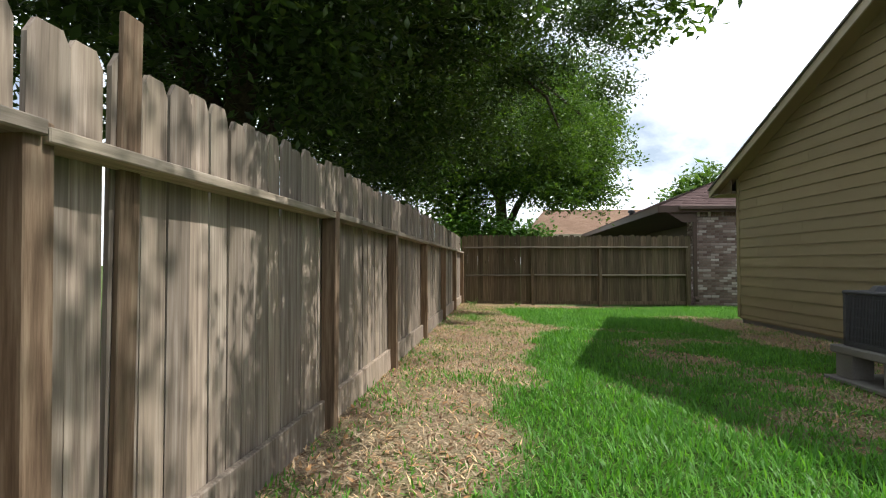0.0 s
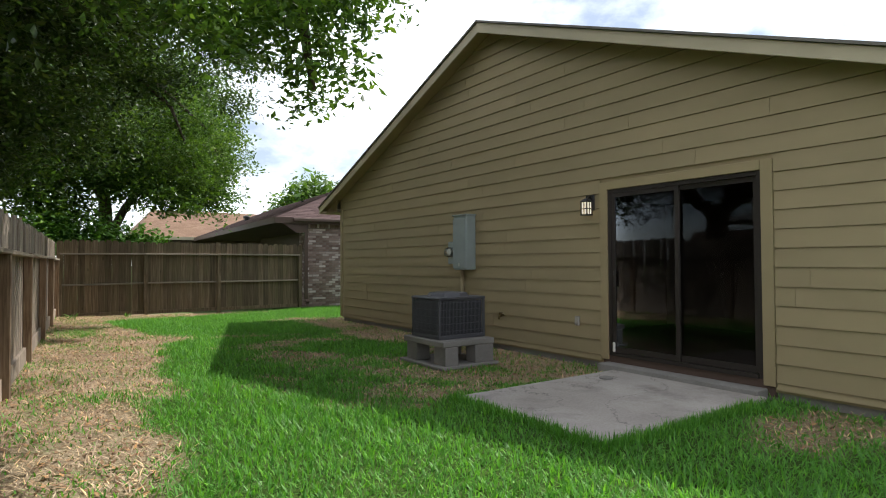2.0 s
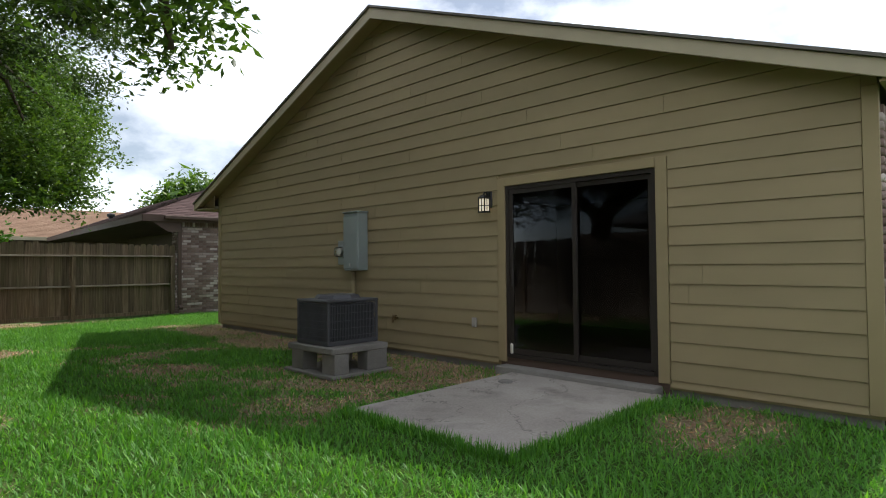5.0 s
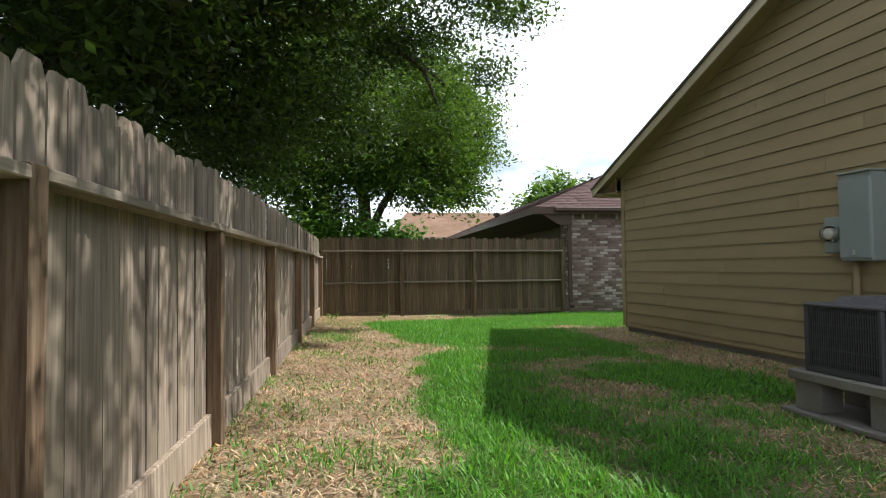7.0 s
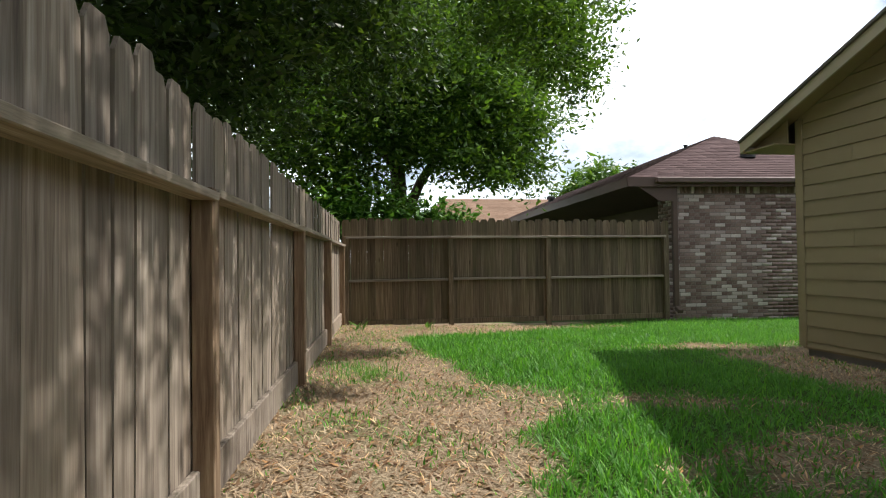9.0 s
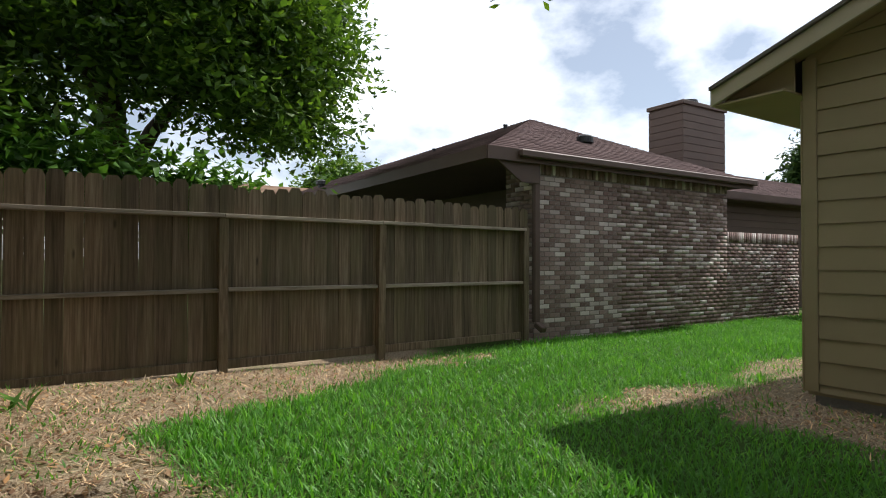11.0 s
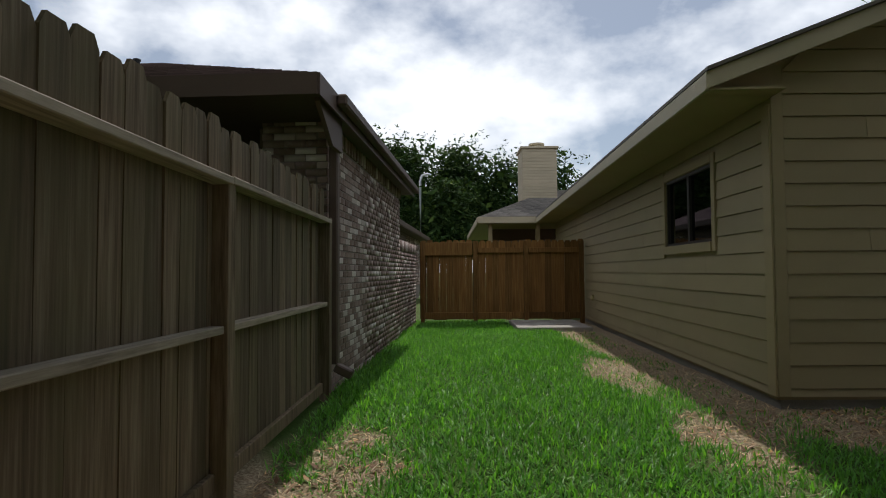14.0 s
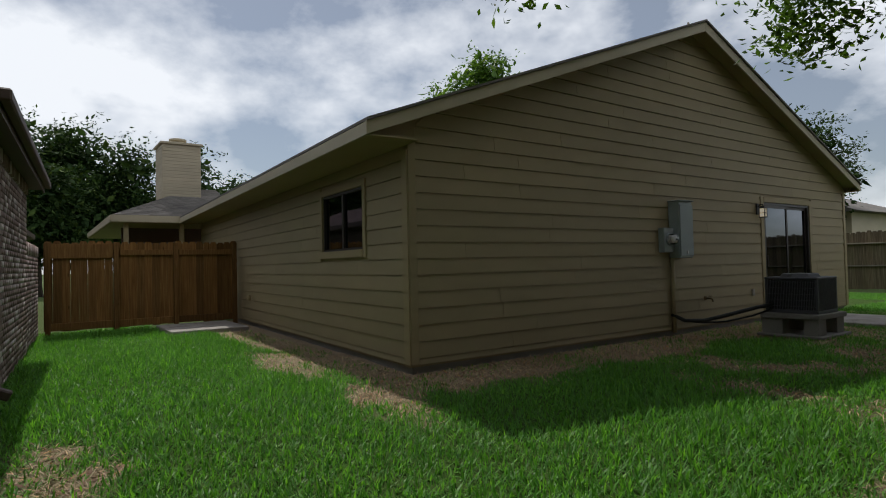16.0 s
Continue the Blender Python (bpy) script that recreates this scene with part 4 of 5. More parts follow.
def build_fences():
    y0 = -6.5
    start, end = (-1.03 + 0.0575 * y0, y0), (-1.03 + 0.0575 * 15.25, 15.25)
    k = math.hypot(end[0] - start[0], end[1] - start[1]) / (end[1] - start[1])
    posts = [(y - y0) * k for y in (-6.2, -3.8, -1.4, 1.04, 3.35, 5.45, 7.76, 10.35, 12.75, 15.05)]
    f, base = fence("weathered grey-brown cedar picket fence with bare posts", start, end, posts, lambda s: 1.76 + 0.019 * min(max(s + y0, 0), 7), (1.5,), M_FENCE, (0.15, 0.345), 4, foot=0.16)
    part(f, "picket", block(0.09, 0.02, 1.72, M_POST, 0.003), pose((1.42 - y0) * k, -0.034, 0.2, 0, 1.0, 0))
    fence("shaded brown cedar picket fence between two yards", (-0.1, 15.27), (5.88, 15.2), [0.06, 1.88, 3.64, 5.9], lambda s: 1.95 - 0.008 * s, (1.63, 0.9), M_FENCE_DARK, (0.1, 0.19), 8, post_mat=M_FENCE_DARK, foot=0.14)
    fence("newer orange-brown cedar fence with a gate", (13.3, 14.66), (13.28, 11.10), [0.06, 1.2, 2.3, 3.5], lambda s: 1.83, (), M_GATE, (0.12, 0.26), 12, post_mat=M_GATE, step=0.1416, foot=0.12, post_top=1.8)
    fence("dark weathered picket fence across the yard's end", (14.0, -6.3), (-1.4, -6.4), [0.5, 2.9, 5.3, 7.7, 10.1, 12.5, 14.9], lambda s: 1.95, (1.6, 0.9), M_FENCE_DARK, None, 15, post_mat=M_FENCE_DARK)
    ob = thing("gate_rails", "orange-brown cedar gate boards across the fence top", "gate")
    part(ob, "rail", joined("rail", [(13.22, 13.262, 11.12, 12.3, 1.55, 1.66), (13.22, 13.262, 12.42, 13.4, 1.55, 1.66), (13.22, 13.262, 13.52, 14.6, 1.5, 1.78)], M_GATE, 0.004))


build_fences()


# ---- things by the house ----
def build_condenser():
    stand = thing("block_stand", "grey concrete block stand with a capping slab", "stand", pose(4.08, 5.22, 0))
    part(stand, "cap", block(0.82, 0.94, 0.075, M_BLOCK, 0.01), pose(0, 0, 0.305))
    blockd = joined("block", [(-0.2, 0.2, -0.1, 0.1, 0, 0.19)], M_BLOCK, 0.006)
    for x, y, rz in ((-0.27, -0.34, 90), (0.25, -0.36, 0), (-0.28, 0.3, 90), (0.25, 0.34, 0)):
        part(stand, "block", blockd, pose(x, y, 0.075, 0, 0, rz) @ Matrix.Diagonal((0.75 if rz == 0 else 0.62, 1, 1.2, 1)))
    part(stand, "footing", block(0.9, 1.02, 0.04, M_BLOCK, 0.008), pose(0, 0, 0.035))
    ac = thing("air_conditioner", "dark grey outdoor condenser unit with louvred sides", "air conditioner", pose(4.095, 5.24, 0.381))
    sx, sy, hz = 0.74, 0.66, 0.50
    part(ac, "base_pan", block(sx, sy, 0.05, M_CASE, 0.008), pose(0, 0, 0))
    part(ac, "coil", block(sx - 0.06, sy - 0.06, hz - 0.06, M_FIN, 0.01), pose(0, 0, 0.045))
    for x in (-1, 1):
        for y in (-1, 1):
            part(ac, "corner_post", block(0.035, 0.035, hz - 0.04, M_CASE, 0.006), pose(x * (sx / 2 - 0.018), y * (sy / 2 - 0.018), 0.045))
    bars = []
    for k in range(30):
        u = -0.5 + (k + 0.5) / 30
        bars.append((u * (sx - 0.07) - 0.0025, u * (sx - 0.07) + 0.0025, -sy / 2, -sy / 2 + 0.006, 0.05, hz))
        bars.append((-sx / 2, -sx / 2 + 0.006, u * (sy - 0.07) - 0.0025, u * (sy - 0.07) + 0.0025, 0.05, hz))
        bars.append((u * (sx - 0.07) - 0.0025, u * (sx - 0.07) + 0.0025, sy / 2 - 0.006, sy / 2, 0.05, hz))
    for k in range(5):
        z = 0.1 + k * 0.09
        bars.append((-sx / 2 + 0.03, sx / 2 - 0.03, -sy / 2 + 0.006, -sy / 2 + 0.011, z, z + 0.006))
        bars.append((-sx / 2 + 0.006, -sx / 2 + 0.011, -sy / 2 + 0.03, sy / 2 - 0.03, z, z + 0.006))
        bars.append((-sx / 2 + 0.03, sx / 2 - 0.03, sy / 2 - 0.011, sy / 2 - 0.006, z, z + 0.006))
    part(ac, "louvre_guard", joined("louvre_guard", bars, M_WIRE), label="thin grey wire guard")
    part(ac, "top", block(sx + 0.012, sy + 0.012, 0.035, M_CASE, 0.012), pose(0, 0, hz))
    part(ac, "fan_guard", lathe([(0.29, 0), (0.255, 0.045), (0.24, 0.05), (0.225, 0.048), (0.05, 0.052), (0.02, 0.06)], M_CASE, 8), pose(0, 0, hz + 0.034))
    part(ac, "access_panel", block(0.006, 0.3, 0.42, M_CASE, 0.002), pose(sx / 2 + 0.002, 0.1, 0.05))
    ln = new("refrigerant_line", tube([(4.35, 5.585, 0.5), (4.5, 5.75, 0.46), (4.75, 6.05, 0.36), (5.0, 6.35, 0.27), (5.2, 6.55, 0.27), (5.38, 6.62, 0.36)], [0.03] * 6, M_BLACK, 10))
    tagged(ln, "black insulated refrigerant pipe running to the wall", "pipe")
    ln = new("refrigerant_line", tube([(4.35, 5.585, 0.44), (4.55, 5.8, 0.33), (4.8, 6.1, 0.25), (5.05, 6.3, 0.23), (5.37, 6.4, 0.25)], [0.015] * 5, M_BLACK, 8))
    tagged(ln, "thin black copper pipe running to the wall", "pipe")


def build_wall_fixtures():
    bx = thing("breaker_box", "tall grey steel electrical breaker box on the siding", "electrical box", pose(5.385, 6.45, 1.24))
    part(bx, "body", block(0.19, 0.36, 0.88, M_GREY, 0.012), pose(-0.095, 0, 0))
    part(bx, "lid", block(0.018, 0.345, 0.80, M_GREY, 0.006), pose(-0.198, 0, 0.03))
    part(bx, "hood", block(0.22, 0.38, 0.02, M_GREY, 0.006), pose(-0.105, 0, 0.88))
    part(bx, "latch", block(0.015, 0.03, 0.05, M_STEEL, 0.003), pose(-0.212, 0, 0.06))
    mt = thing("electric_meter", "grey electric meter with a round glass cover", "electric meter", pose(5.385, 6.78, 1.33))
    part(mt, "body", block(0.11, 0.25, 0.38, M_GREY, 0.01), pose(-0.055, 0, 0))
    ring = part(mt, "ring", lathe([(0.095, 0), (0.095, 0.03), (0.085, 0.035)], M_GREY, 24), pose(-0.11, 0, 0.2, 0, -90, 0))
    part(mt, "glass_cover", lathe([(0.084, 0.036), (0.083, 0.09), (0.07, 0.115), (0.03, 0.12)], M_CLEAR, 24), pose(-0.11, 0, 0.2, 0, -90, 0))
    part(mt, "dial", lathe([(0.06, 0.036), (0.06, 0.07), (0.055, 0.075)], M_WHITE, 20), pose(-0.11, 0, 0.2, 0, -90, 0))
    cd = new("conduit", tube([(5.35, 6.6, 1.24), (5.35, 6.6, 0.7), (5.35, 6.6, 0.08)], [0.033] * 3, M_SIDING, 12))
    tagged(cd, "tan painted conduit below the breaker box", "pipe")
    lp = thing("wall_lantern", "small black lit wall lantern with frosted panes", "wall lamp", pose(5.38, 3.86, 1.95))
    part(lp, "back_plate", block(0.02, 0.1, 0.2, M_BLACK, 0.008), pose(-0.01, 0, 0.06))
    part(lp, "arm", tube([(-0.02, 0, 0.2), (-0.06, 0, 0.245), (-0.1, 0, 0.24), (-0.105, 0, 0.21)], [0.009] * 4, M_BLACK, 8))
    part(lp, "roof", lathe([(0.075, 0.0), (0.075, 0.012), (0.04, 0.04), (0.015, 0.05)], M_BLACK, 4), pose(-0.105, 0, 0.165, 0, 0, 45))
    part(lp, "pane", block(0.085, 0.085, 0.15, M_LAMP, 0.004), pose(-0.105, 0, 0.014))
    cage = [(-0.052, -0.04, -0.052, -0.04, 0, 0.17), (0.04, 0.052, -0.052, -0.04, 0, 0.17), (-0.052, -0.04, 0.04, 0.052, 0, 0.17), (0.04, 0.052, 0.04, 0.052, 0, 0.17),
            (-0.055, 0.055, -0.055, 0.055, -0.004, 0.012), (-0.05, 0.05, -0.05, -0.044, 0.075, 0.085), (-0.05, -0.044, -0.044, 0.044, 0.075, 0.085), (-0.044, 0.05, 0.044, 0.05, 0.075, 0.085),
            (-0.05, -0.0445, -0.005, 0.005, 0.012, 0.17), (-0.005, 0.005, -0.05, -0.0445, 0.012, 0.17)]
    part(lp, "cage", joined("cage", cage, M_BLACK), pose(-0.105, 0, 0))
    ol = thing("outlet_cover", "grey weatherproof outlet cover low on the siding", "outlet", pose(5.385, 4.12, 0.53))
    part(ol, "cover", block(0.03, 0.075, 0.12, M_SLAB, 0.008), pose(-0.015, 0, 0))
    hb = thing("hose_bib", "small brass hose tap low on the siding", "tap", pose(5.385, 5.6, 0.54))
    brass = Mat("tarnished_brass", 0.45, 0.8).colour((0.16, 0.11, 0.05)).m
    part(hb, "spout", tube([(0.01, 0, 0.02), (-0.06, 0, 0.02), (-0.09, 0, 0.0), (-0.095, 0, -0.04)], [0.014, 0.016, 0.014, 0.016], brass, 10))
    part(hb, "wheel", lathe([(0.03, 0), (0.032, 0.006), (0.03, 0.012)], brass, 12), pose(-0.05, 0, 0.05))
    part(hb, "plate", block(0.015, 0.07, 0.07, brass, 0.005), pose(-0.005, 0.07, -0.01))
    vc = thing("wall_vent", "small tan vent cap low on the side wall", "vent", pose(11.2, 11.42, 0.62))
    part(vc, "cap", block(0.08, 0.05, 0.09, M_TRIM, 0.01), pose(0, 0.022, 0))
    dm = new("ceiling_lamp", lathe([(0.02, -0.1), (0.1, -0.085), (0.155, -0.045), (0.17, 0.0), (0.175, 0.012)], M_DOME, 24))
    dm.matrix_basis = pose(6.1, 2.38, 2.436)
    tagged(dm, "glowing amber glass dome lamp on the room ceiling", "ceiling lamp")


build_condenser()
build_wall_fixtures()


# ---- the porch wing past the gate, far roof, pole ----
def build_far():
    p = thing("porch", "front porch wing with shingle roof and siding-clad chimney", "porch", pose(-0.8, -0.5, 0.05))
    V = [(18.25, 13.65, 2.68), (18.25, 10.2, 2.68), (21.6, 10.2, 3.9), (21.6, 11.0, 3.9), (27.0, 13.65, 2.68), (27.0, 10.2, 3.9)]
    part(p, "roof", mesh("roof", V, [(0, 3, 2, 1), (0, 4, 5, 3)], M_SHINGLE_GREY))
    tagged(part(p, "shingle_field", shingles(V[1], V[0], V[3], V[2], M_SHINGLE_GREY, seed=6)), kind="stuff")
    part(p, "fascia", joined("fascia", [(18.21, 18.25, 11.5, 13.67, 2.5, 2.68), (18.25, 27, 13.65, 13.69, 2.5, 2.68)], M_FASCIA))
    part(p, "soffit", joined("soffit", [(18.25, 27, 10.2, 13.65, 2.48, 2.5)], M_TRIM))
    part(p, "wall", joined("wall", [(20.5, 20.65, 9.0, 13.2, 0, 2.48)], M_DARKSIDE))
    for y in (11.9, 13.3):
        part(p, "post", block(0.12, 0.12, 2.38, M_TRIM, 0.006), pose(18.5, y, 0.1))
    ch = part(p, "chimney", joined("chimney", [(20.5, 21.7, 10.95, 12.05, 2.8, 5.15)], M_FASCIA), label="tan siding-clad chimney")
    for k in range(22):
        z = 2.85 + 0.104 * k
        part(ch, "siding_board", joined("siding_board", [(20.48, 21.72, 10.93, 12.07, z, z + 0.098)], M_FASCIA, 0.006))
    part(ch, "chimney_cap", joined("chimney_cap", [(20.42, 21.78, 10.87, 12.13, 5.15, 5.22)], M_FASCIA, 0.008))
    part(ch, "flue", lathe([(0.2, 0), (0.2, 0.14), (0.27, 0.15), (0.27, 0.21), (0.1, 0.25)], M_FASCIA, 16), pose(21.1, 11.5, 5.22))
    r = thing("far_house", "distant low house with a faded tan shingle roof", "house")
    V = [(3.2, 30.0, 2.7), (19.0, 30.0, 2.7), (19.0, 33.0, 4.25), (4.4, 33.0, 4.25)]
    part(r, "roof", mesh("roof", V + [(19.0, 36, 2.7), (3.2, 36, 2.7)], [(0, 1, 2, 3), (3, 2, 4, 5), (0, 3, 5)], M_SHINGLE_TAN))
    tagged(part(r, "shingle_field", shingles(*V, M_SHINGLE_TAN, seed=9)), kind="stuff")
    part(r, "wall", joined("wall", [(4.0, 18.5, 30.5, 35.5, 0, 2.75)], M_DARKSIDE))
    part(r, "fascia", joined("fascia", [(3.2, 19, 29.97, 29.998, 2.56, 2.72)], M_FASCIA))
    h = thing("far_house", "pale neighbouring house behind the end fence", "house")
    part(h, "wall", joined("wall", [(9.0, 20.0, -16.0, -10.5, 0, 2.9)], M_FASCIA))
    part(h, "roof", prism([(-6, 2.85), (6, 2.85), (0, 5.0)], 7.0, M_SHINGLE_GREY), pose(14.5, -13.3, 0))
    w = thing("far_house", "low house beyond the side fence with a grey roof", "house")
    part(w, "wall", joined("wall", [(-21, -13, -4, 14, 0, 2.7)], M_BROWN))
    part(w, "roof", prism([(-9.6, 2.66), (9.6, 2.66), (0, 4.6)], 9.4, M_SHINGLE_GREY), Matrix.Translation((-17, 5, 0)) @ Matrix.Rotation(0, 4, "Z"))
    pl = new("street_lamp", tube([(33.6, 15.6, 0), (33.6, 15.6, 6.3), (33.6, 15.5, 6.65), (33.6, 15.2, 6.75), (33.6, 15.0, 6.7)], [0.11, 0.09, 0.08, 0.08, 0.06], M_STEEL, 10))
    tagged(pl, "grey steel street pole with a curved top", "street lamp")


build_far()


# ---- trees ----
def leaf_mesh(name, blobs, clusters, per, size, mat, spread=0.16, droop=0.25, shell=0.45):
    """Leaves in small sprays over the outer part of some rounded masses: two triangles a leaf."""
    B = np.array(blobs, float)
    vol = (B[:, 3] * B[:, 4] * B[:, 5]) ** 0.75
    which = rng.choice(len(B), clusters, p=vol / vol.sum())
    d = rng.normal(size=(clusters, 3))
    d /= np.linalg.norm(d, axis=1)[:, None]
    rad = rng.random(clusters) ** shell
    bump = 1 + 0.22 * np.sin(d[:, 0] * 7 + which) * np.sin(d[:, 1] * 8 + 2 * which) + 0.12 * np.sin(d[:, 2] * 13 + which)
    c = B[which, :3] + d * B[which, 3:6] * (rad * bump)[:, None]
    p = np.repeat(c, per, 0) + rng.normal(size=(clusters * per, 3)) * spread * np.array([1, 1, 0.7])
    n = len(p)
    a = rng.uniform(0, 2 * math.pi, n)
    tilt = rng.normal(-droop, 0.5, n)
    ax = np.stack([np.cos(a) * np.cos(tilt), np.sin(a) * np.cos(tilt), np.sin(tilt)], 1)
    side = np.cross(ax, rng.normal(size=(n, 3)) * 0.5 + np.array([0, 0, 1]))
    side /= np.linalg.norm(side, axis=1)[:, None]
    L = size * rng.uniform(0.6, 1.3, n)[:, None]
    W = L * 0.24
    nrm = np.cross(ax, side)
    v = np.stack([p, p + ax * L * 0.5 + side * W + nrm * W * 0.35, p + ax * L, p + ax * L * 0.5 - side * W + nrm * W * 0.35], 1)
    i = np.arange(n)[:, None] * 4
    t = np.concatenate([i + np.array([[0, 1, 2]]), i + np.array([[0, 2, 3]])])
    return bulk(name, v.reshape(-1, 3), t, mat)


def limb(tree, pts, r0, r1):
    k = len(pts)
    part(tree, "limb", tube(pts, [r0 + (r1 - r0) * i / (k - 1) for i in range(k)], M_BARK, 9))


def foliage(tree, *args, **kw):
    tagged(part(tree, "foliage", leaf_mesh("foliage", *args, **kw)), kind="stuff")


def build_oaks():
    t = thing("oak_tree", "large live oak spreading dark leafy limbs over the fence", "tree")
    part(t, "trunk", tube([(-3.6, 7.3, 0.0), (-3.5, 7.3, 0.5), (-3.2, 7.2, 1.6), (-2.9, 7.0, 2.6)], [0.42, 0.34, 0.29, 0.27], M_BARK, 12))
    limb(t, [(-2.9, 7.0, 2.5), (-2.2, 5.6, 3.7), (-1.2, 4.2, 4.5), (0.2, 3.4, 4.8), (0.9, 3.0, 4.0), (1.1, 2.8, 3.2), (1.2, 2.8, 2.6)], 0.19, 0.02)
    limb(t, [(-2.9, 7.0, 2.5), (-3.0, 5.0, 4.0), (-3.2, 2.5, 5.0), (-3.0, 0.0, 5.6)], 0.18, 0.04)
    limb(t, [(-2.9, 7.0, 2.5), (-2.2, 8.6, 4.0), (-1.0, 10.0, 4.8), (0.6, 10.4, 5.0), (1.5, 10.2, 4.2), (1.9, 10.1, 3.1)], 0.13, 0.008)
    limb(t, [(-2.9, 7.0, 2.5), (-3.6, 9.5, 4.2), (-3.4, 12.5, 5.2)], 0.18, 0.05)
    limb(t, [(-2.9, 7.0, 2.5), (-4.6, 6.6, 4.4), (-6.0, 6.4, 5.5)], 0.18, 0.05)
    limb(t, [(0.6, 10.4, 5.0), (1.5, 11.2, 4.8), (2.5, 11.8, 4.2), (2.8, 12.0, 3.6)], 0.05, 0.012)
    limb(t, [(-1.2, 4.2, 4.5), (-0.6, 2.6, 4.9), (0.0, 1.6, 4.8)], 0.09, 0.02)
    core = [(-3.6, 2.0, 5.2, 2.6, 3.2, 2.0), (-3.4, 7.0, 5.6, 2.8, 4.0, 2.2), (-2.6, 11.5, 5.2, 2.6, 3.4, 2.2), (-3.2, 4.5, 3.6, 1.5, 3.0, 1.2), (-2.4, 9.5, 3.6, 1.3, 3.0, 1.2),
            (-1.0, 6.2, 5.2, 1.8, 3.0, 1.3), (-0.9, 3.6, 5.2, 1.7, 1.9, 1.1), (-2.0, 13.5, 3.5, 1.6, 2.4, 1.5), (-1.6, 6.0, 3.5, 0.9, 2.6, 0.9), (-1.2, 11.0, 3.7, 1.0, 2.4, 1.0), (-2.2, 2.0, 3.9, 1.2, 1.8, 0.9), (-0.8, 9.3, 5.0, 1.8, 2.2, 1.2), (-0.2, 12.4, 4.7, 1.5, 1.7, 1.0), (0.5, 13.8, 4.6, 1.2, 1.4, 1.1)]
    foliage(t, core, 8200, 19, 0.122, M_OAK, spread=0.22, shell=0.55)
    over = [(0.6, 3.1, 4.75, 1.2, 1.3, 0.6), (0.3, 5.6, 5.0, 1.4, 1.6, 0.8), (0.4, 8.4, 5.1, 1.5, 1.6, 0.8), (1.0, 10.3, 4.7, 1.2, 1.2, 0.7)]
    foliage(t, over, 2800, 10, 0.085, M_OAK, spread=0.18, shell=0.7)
    # Limbs and leaf masses above the view, added to dapple the side fence.
    limb(t, [(0.2, 3.4, 4.8), (1.6, 3.8, 5.5), (3.0, 4.0, 5.8)], 0.06, 0.02)
    limb(t, [(0.6, 10.4, 5.0), (1.8, 8.8, 5.7), (3.2, 7.4, 6.0)], 0.06, 0.02)
    r = random.Random(21)
    high = []
    for k in range(23):
        y = -0.8 + 0.62 * k + r.uniform(-0.2, 0.2)
        g = 0.62 if y < 2.6 else 1.35 if 5.0 < y < 9.0 else 1.0
        high.append((r.uniform(2.0, 3.3), y, r.uniform(5.2, 5.9), g * r.uniform(0.35, 0.75), g * r.uniform(0.3, 0.6), r.uniform(0.2, 0.35)))
    foliage(t, high, 640, 26, 0.1, M_OAK, spread=0.2, shell=0.6)
    tips = [(2.6, 11.8, 3.9, 0.7, 0.8, 0.6), (1.9, 11.9, 4.3, 0.9, 0.9, 0.6), (2.9, 12.0, 3.4, 0.3, 0.35, 0.35), (1.2, 3.0, 2.72, 0.26, 0.28, 0.34), (1.15, 2.35, 2.72, 0.28, 0.22, 0.32), (0.75, 2.7, 3.0, 0.5, 0.5, 0.4), (0.2, 2.9, 3.3, 0.7, 0.7, 0.5), (1.3, 2.6, 3.25, 0.45, 0.7, 0.35), (1.7, 10.05, 3.35, 0.6, 0.6, 0.5), (1.95, 9.95, 2.95, 0.35, 0.35, 0.35)]
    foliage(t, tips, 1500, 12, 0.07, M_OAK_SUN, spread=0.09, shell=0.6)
    b = thing("oak_tree", "leaning oak with sunlit green crown behind the back fence", "tree")
    part(b, "trunk", tube([(1.0, 19.2, 0.0), (1.05, 19.1, 0.8), (1.2, 18.8, 2.0), (1.1, 18.2, 3.2), (0.8, 17.2, 4.4)], [0.3, 0.24, 0.2, 0.17, 0.12], M_BARK, 11))
    limb(b, [(1.2, 18.8, 2.0), (1.7, 18.9, 3.1), (2.5, 19.0, 4.3), (3.4, 19.3, 5.0), (4.2, 19.6, 5.6)], 0.14, 0.03)
    limb(b, [(1.1, 18.2, 3.2), (0.2, 17.4, 4.4), (-0.6, 16.9, 5.2)], 0.12, 0.04)
    limb(b, [(2.8, 19.0, 4.1), (3.0, 19.6, 5.6), (3.0, 20.0, 6.8)], 0.08, 0.03)
    crown = [(1.8, 19.5, 5.8, 2.6, 2.4, 2.0), (4.0, 19.8, 5.5, 1.7, 1.8, 1.6), (0.0, 18.0, 5.5, 2.2, 2.0, 1.8), (2.4, 17.5, 5.2, 1.6, 1.6, 1.4), (3.6, 18.4, 4.4, 1.1, 1.2, 1.0),
             (-1.0, 17.0, 4.2, 1.6, 1.5, 1.2), (0.2, 20.0, 7.6, 2.6, 2.5, 1.8), (3.0, 20.0, 7.2, 2.0, 2.0, 1.4), (4.2, 19.4, 3.7, 1.0, 1.0, 0.9), (2.9, 17.8, 3.5, 1.1, 1.0, 0.8), (1.9, 17.2, 3.6, 1.0, 0.8, 0.7), (1.0, 17.4, 3.9, 1.4, 1.0, 0.9), (-0.8, 16.8, 3.2, 1.1, 0.8, 0.8), (0.1, 17.0, 2.7, 1.1, 0.7, 0.6)]
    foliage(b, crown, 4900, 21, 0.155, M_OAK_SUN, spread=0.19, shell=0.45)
    s = thing("shrub", "bright green leafy shrub rising behind the back fence", "shrub")
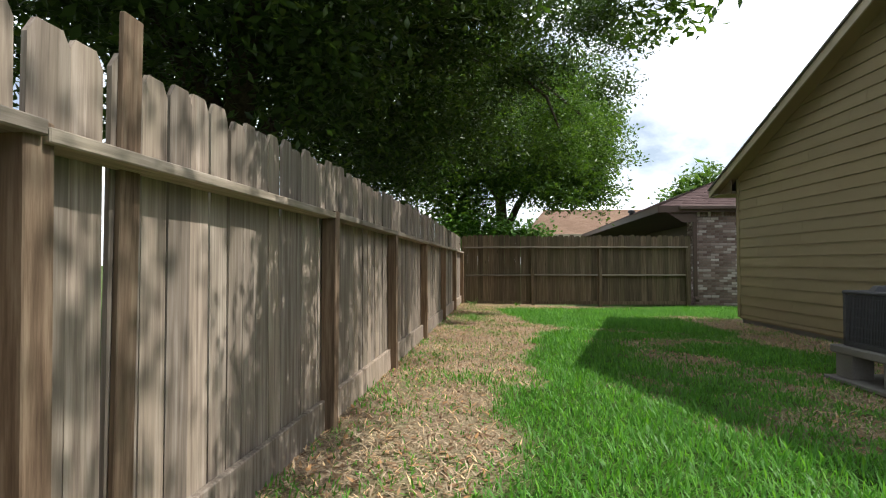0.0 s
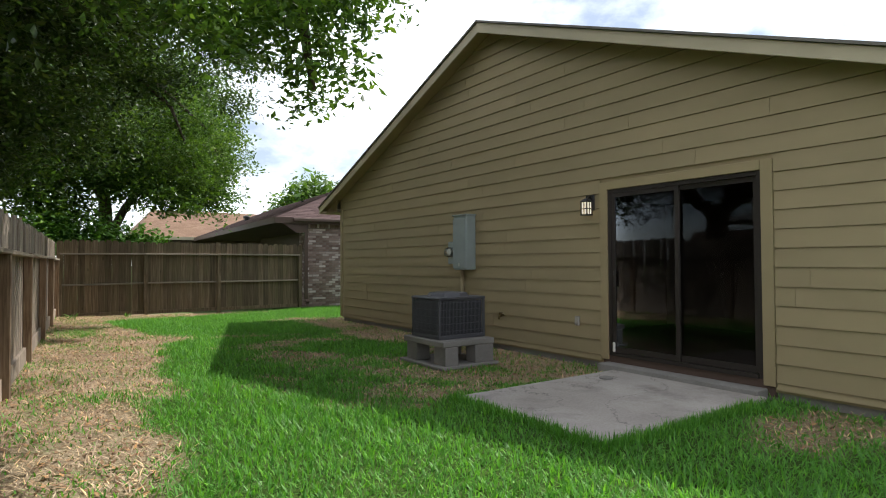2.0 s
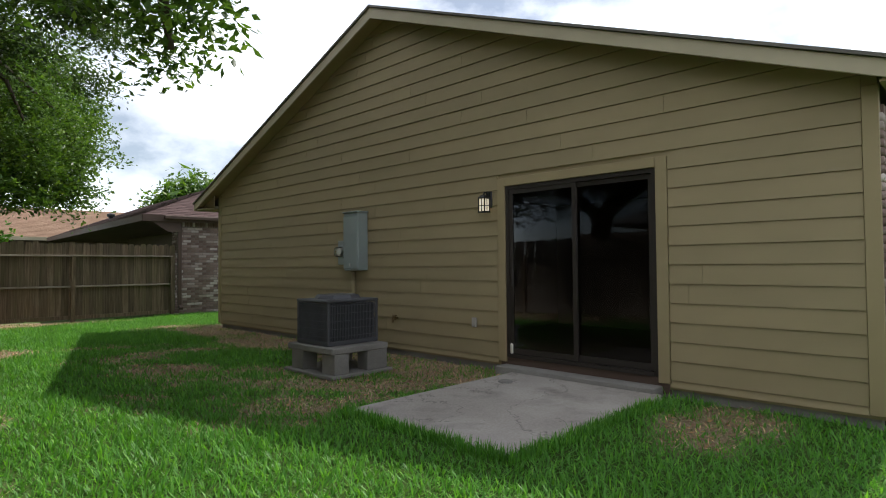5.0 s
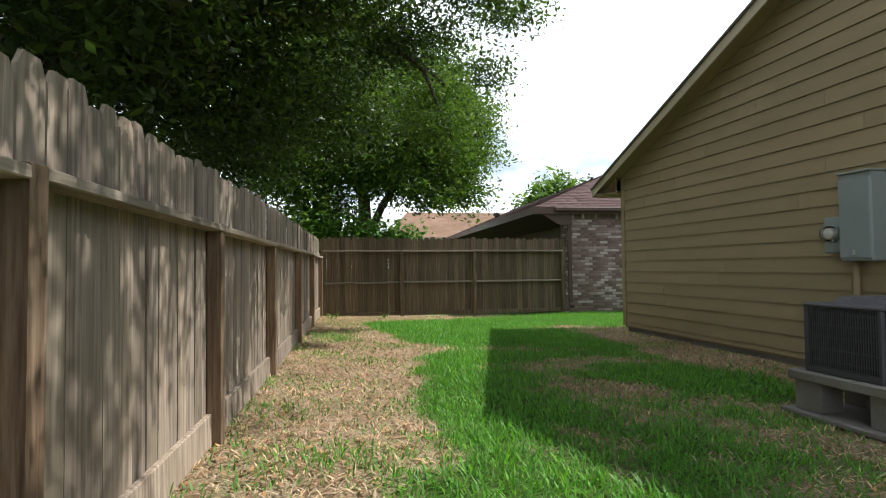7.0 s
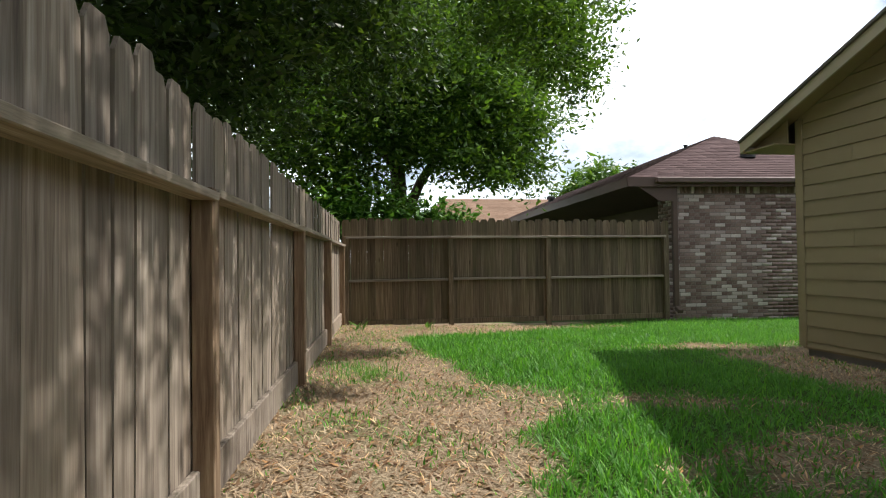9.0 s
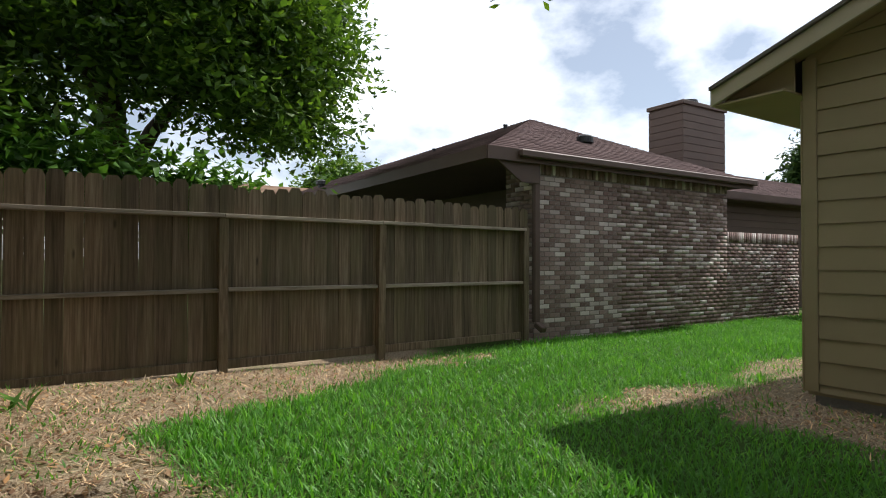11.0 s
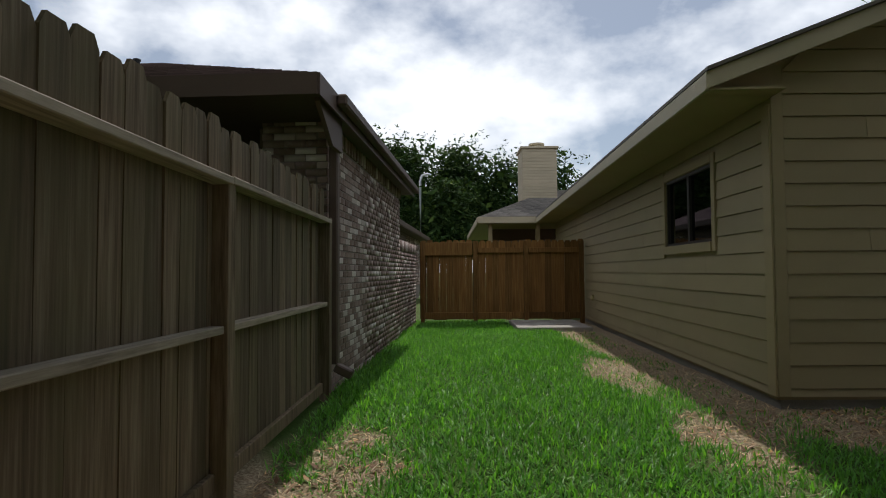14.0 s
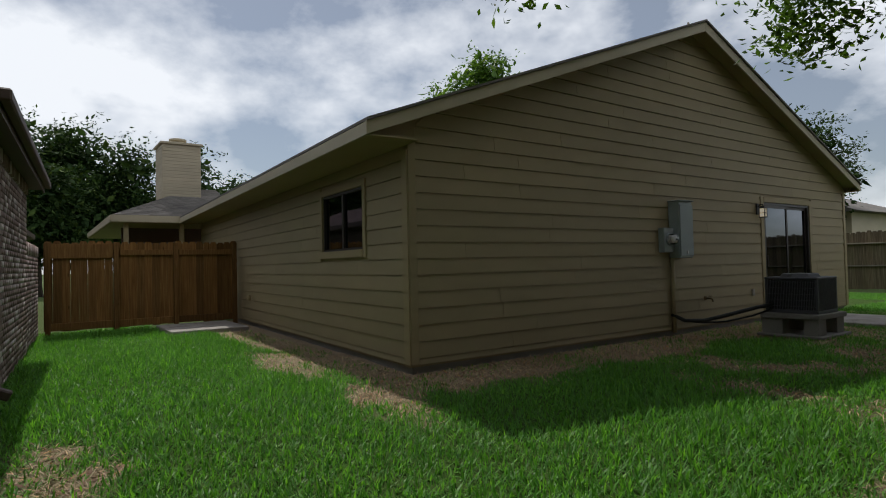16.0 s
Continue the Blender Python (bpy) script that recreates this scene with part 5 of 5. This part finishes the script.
    part(s, "stem", tube([(0.9, 16.3, 0), (0.9, 16.3, 0.8), (0.95, 16.3, 1.6)], [0.04, 0.03, 0.02], M_BARK, 6))
    foliage(s, [(0.6, 16.4, 1.95, 1.0, 0.45, 0.6), (1.7, 16.4, 1.9, 0.8, 0.45, 0.5), (-0.2, 16.3, 2.1, 0.6, 0.4, 0.65)], 520, 9, 0.16, M_SHRUB, spread=0.16)


def far_tree(x, y, z0, blobs, clusters, size, label, mat=None):
    t = thing("tree", label, "tree", pose(x, y, 0))
    part(t, "trunk", tube([(0, 0, 0), (0.05, 0, z0 * 0.5), (0, 0.1, z0 + 0.8)], [0.26, 0.2, 0.12], M_BARK, 8))
    for a in range(4):
        limb(t, [(0, 0.05, z0 * 0.8), (0.8 * math.cos(a * 1.6), 0.8 * math.sin(a * 1.6), z0 + 0.7), (1.5 * math.cos(a * 1.6), 1.5 * math.sin(a * 1.6), z0 + 1.8)], 0.1, 0.03)
    inner = [(b[0], b[1], b[2], b[3] * 0.8, b[4] * 0.8, b[5] * 0.8) for b in blobs]
    foliage(t, inner, clusters // 3, 5, size * 2.6, mat or M_WOODS, spread=size * 1.6, shell=0.7)
    foliage(t, blobs, clusters, 12, size * 1.15, mat or M_WOODS, spread=size * 1.1, shell=0.5)


def build_far_trees():
    r = random.Random(11)
    for x, y, low, w in ((38, 20.5, 8.6, 3.2), (37, 16.8, 9.2, 3.0), (40, 13.6, 8.4, 2.8), (38, 10.8, 8.0, 2.4), (39, 7.2, 7.6, 3.0), (42, 24.5, 8.2, 3.2), (44, 2.5, 7.6, 3.2), (36, 22.5, 7.0, 2.6), (36, 14.8, 6.0, 2.6)):
        top = low * 1.22
        blobs = [(r.uniform(-1, 1), r.uniform(-1, 1) * w * 0.5, top * r.uniform(0.35, 0.8), w * 0.6, w * r.uniform(0.5, 0.75), top * 0.2) for k in range(6)] + [(0, 0, top * 0.5, w * 0.8, w, top * 0.33)]
        far_tree(x, y, top * 0.3, blobs, 1000, 0.24, "tall green roadside tree with a dense crown")
    far_tree(25, 60, 5, [(0, 0, 8.5, 3.8, 3, 2.8), (-2.5, 0, 7, 3, 3, 2.5), (3, 0, 7.2, 3, 3, 2.4)], 700, 0.45, "distant green tree above the rooftops", M_OAK_SUN)
    far_tree(20.2, -2.0, 6.0, [(0, 0, 9.8, 1.4, 1.3, 1.1), (0.8, 1.2, 8.7, 1.3, 1.3, 1.0), (0.4, -1.3, 8.5, 1.3, 1.3, 1.0)], 420, 0.17, "slender green tree rising past the roof ridge", M_OAK_SUN)
    far_tree(10.8, -9.0, 2.6, [(0, 0, 5.0, 2.3, 2.0, 1.8), (-1.2, 0.4, 4.0, 1.6, 1.4, 1.5), (1.6, 0, 4.2, 1.8, 1.4, 1.4)], 1300, 0.15, "dark green tree behind the end fence")


build_oaks()
build_far_trees()


# ---- small plants ----
def build_sprouts():
    for x, y, n, s in ((0.18, 14.35, 11, 0.26), (0.22, 10.66, 220, 0.16), (0.02, 11.01, 90, 0.12), (1.35, 14.75, 10, 0.12), (0.75, 3.6, 25, 0.12), (-0.2, 6.4, 30, 0.13), (0.2, 5.2, 30, 0.12), (2.4, 14.8, 14, 0.14)):
        broad = n < 12
        px, py = rng.normal(x, 0.05 if broad else 0.14, n), rng.normal(y, 0.05 if broad else 0.14, n)
        w = np.full(n, 0.05 if broad else 0.006)
        ob = new("weed", blades("weed", px, py, rng.uniform(0.6, 1.3, n) * s, w, rng.uniform(0.3, 1.1, n), M_SHRUB if broad else M_GRASS))
        tagged(ob, "bright broad-leaved weed on dry ground" if broad else "loose tuft of green grass on dry thatch", "weed", group="weeds by the fence")


build_sprouts()
build_lawn()
build_thatch()


# ---- bricks of the nearest stretch of the neighbour's wall ----
def build_bricks():
    wall = next(o for o in NEIGHBOUR.children if o.name.startswith("wall"))
    cache = {}

    def data(w, h):
        key = (round(w, 3), h)
        if key not in cache:
            cache[key] = block(w, 0.1, h, M_BRICK, 0.004, "brick")
        return cache[key]

    for a, b, z in brick_rows(6.0, 10.68, 0.02, 2.40):
        if a <= 7.7:
            part(wall, "brick", data(b - a, 0.0577), pose((a + b) / 2, 15.21 - 0.003 * random.random(), z))
    for k in range(25):
        part(wall, "brick", data(0.058, 0.195), pose(6.029 + k * 0.0685, 15.198 - 0.012 * (k % 2), 2.405))


build_bricks()
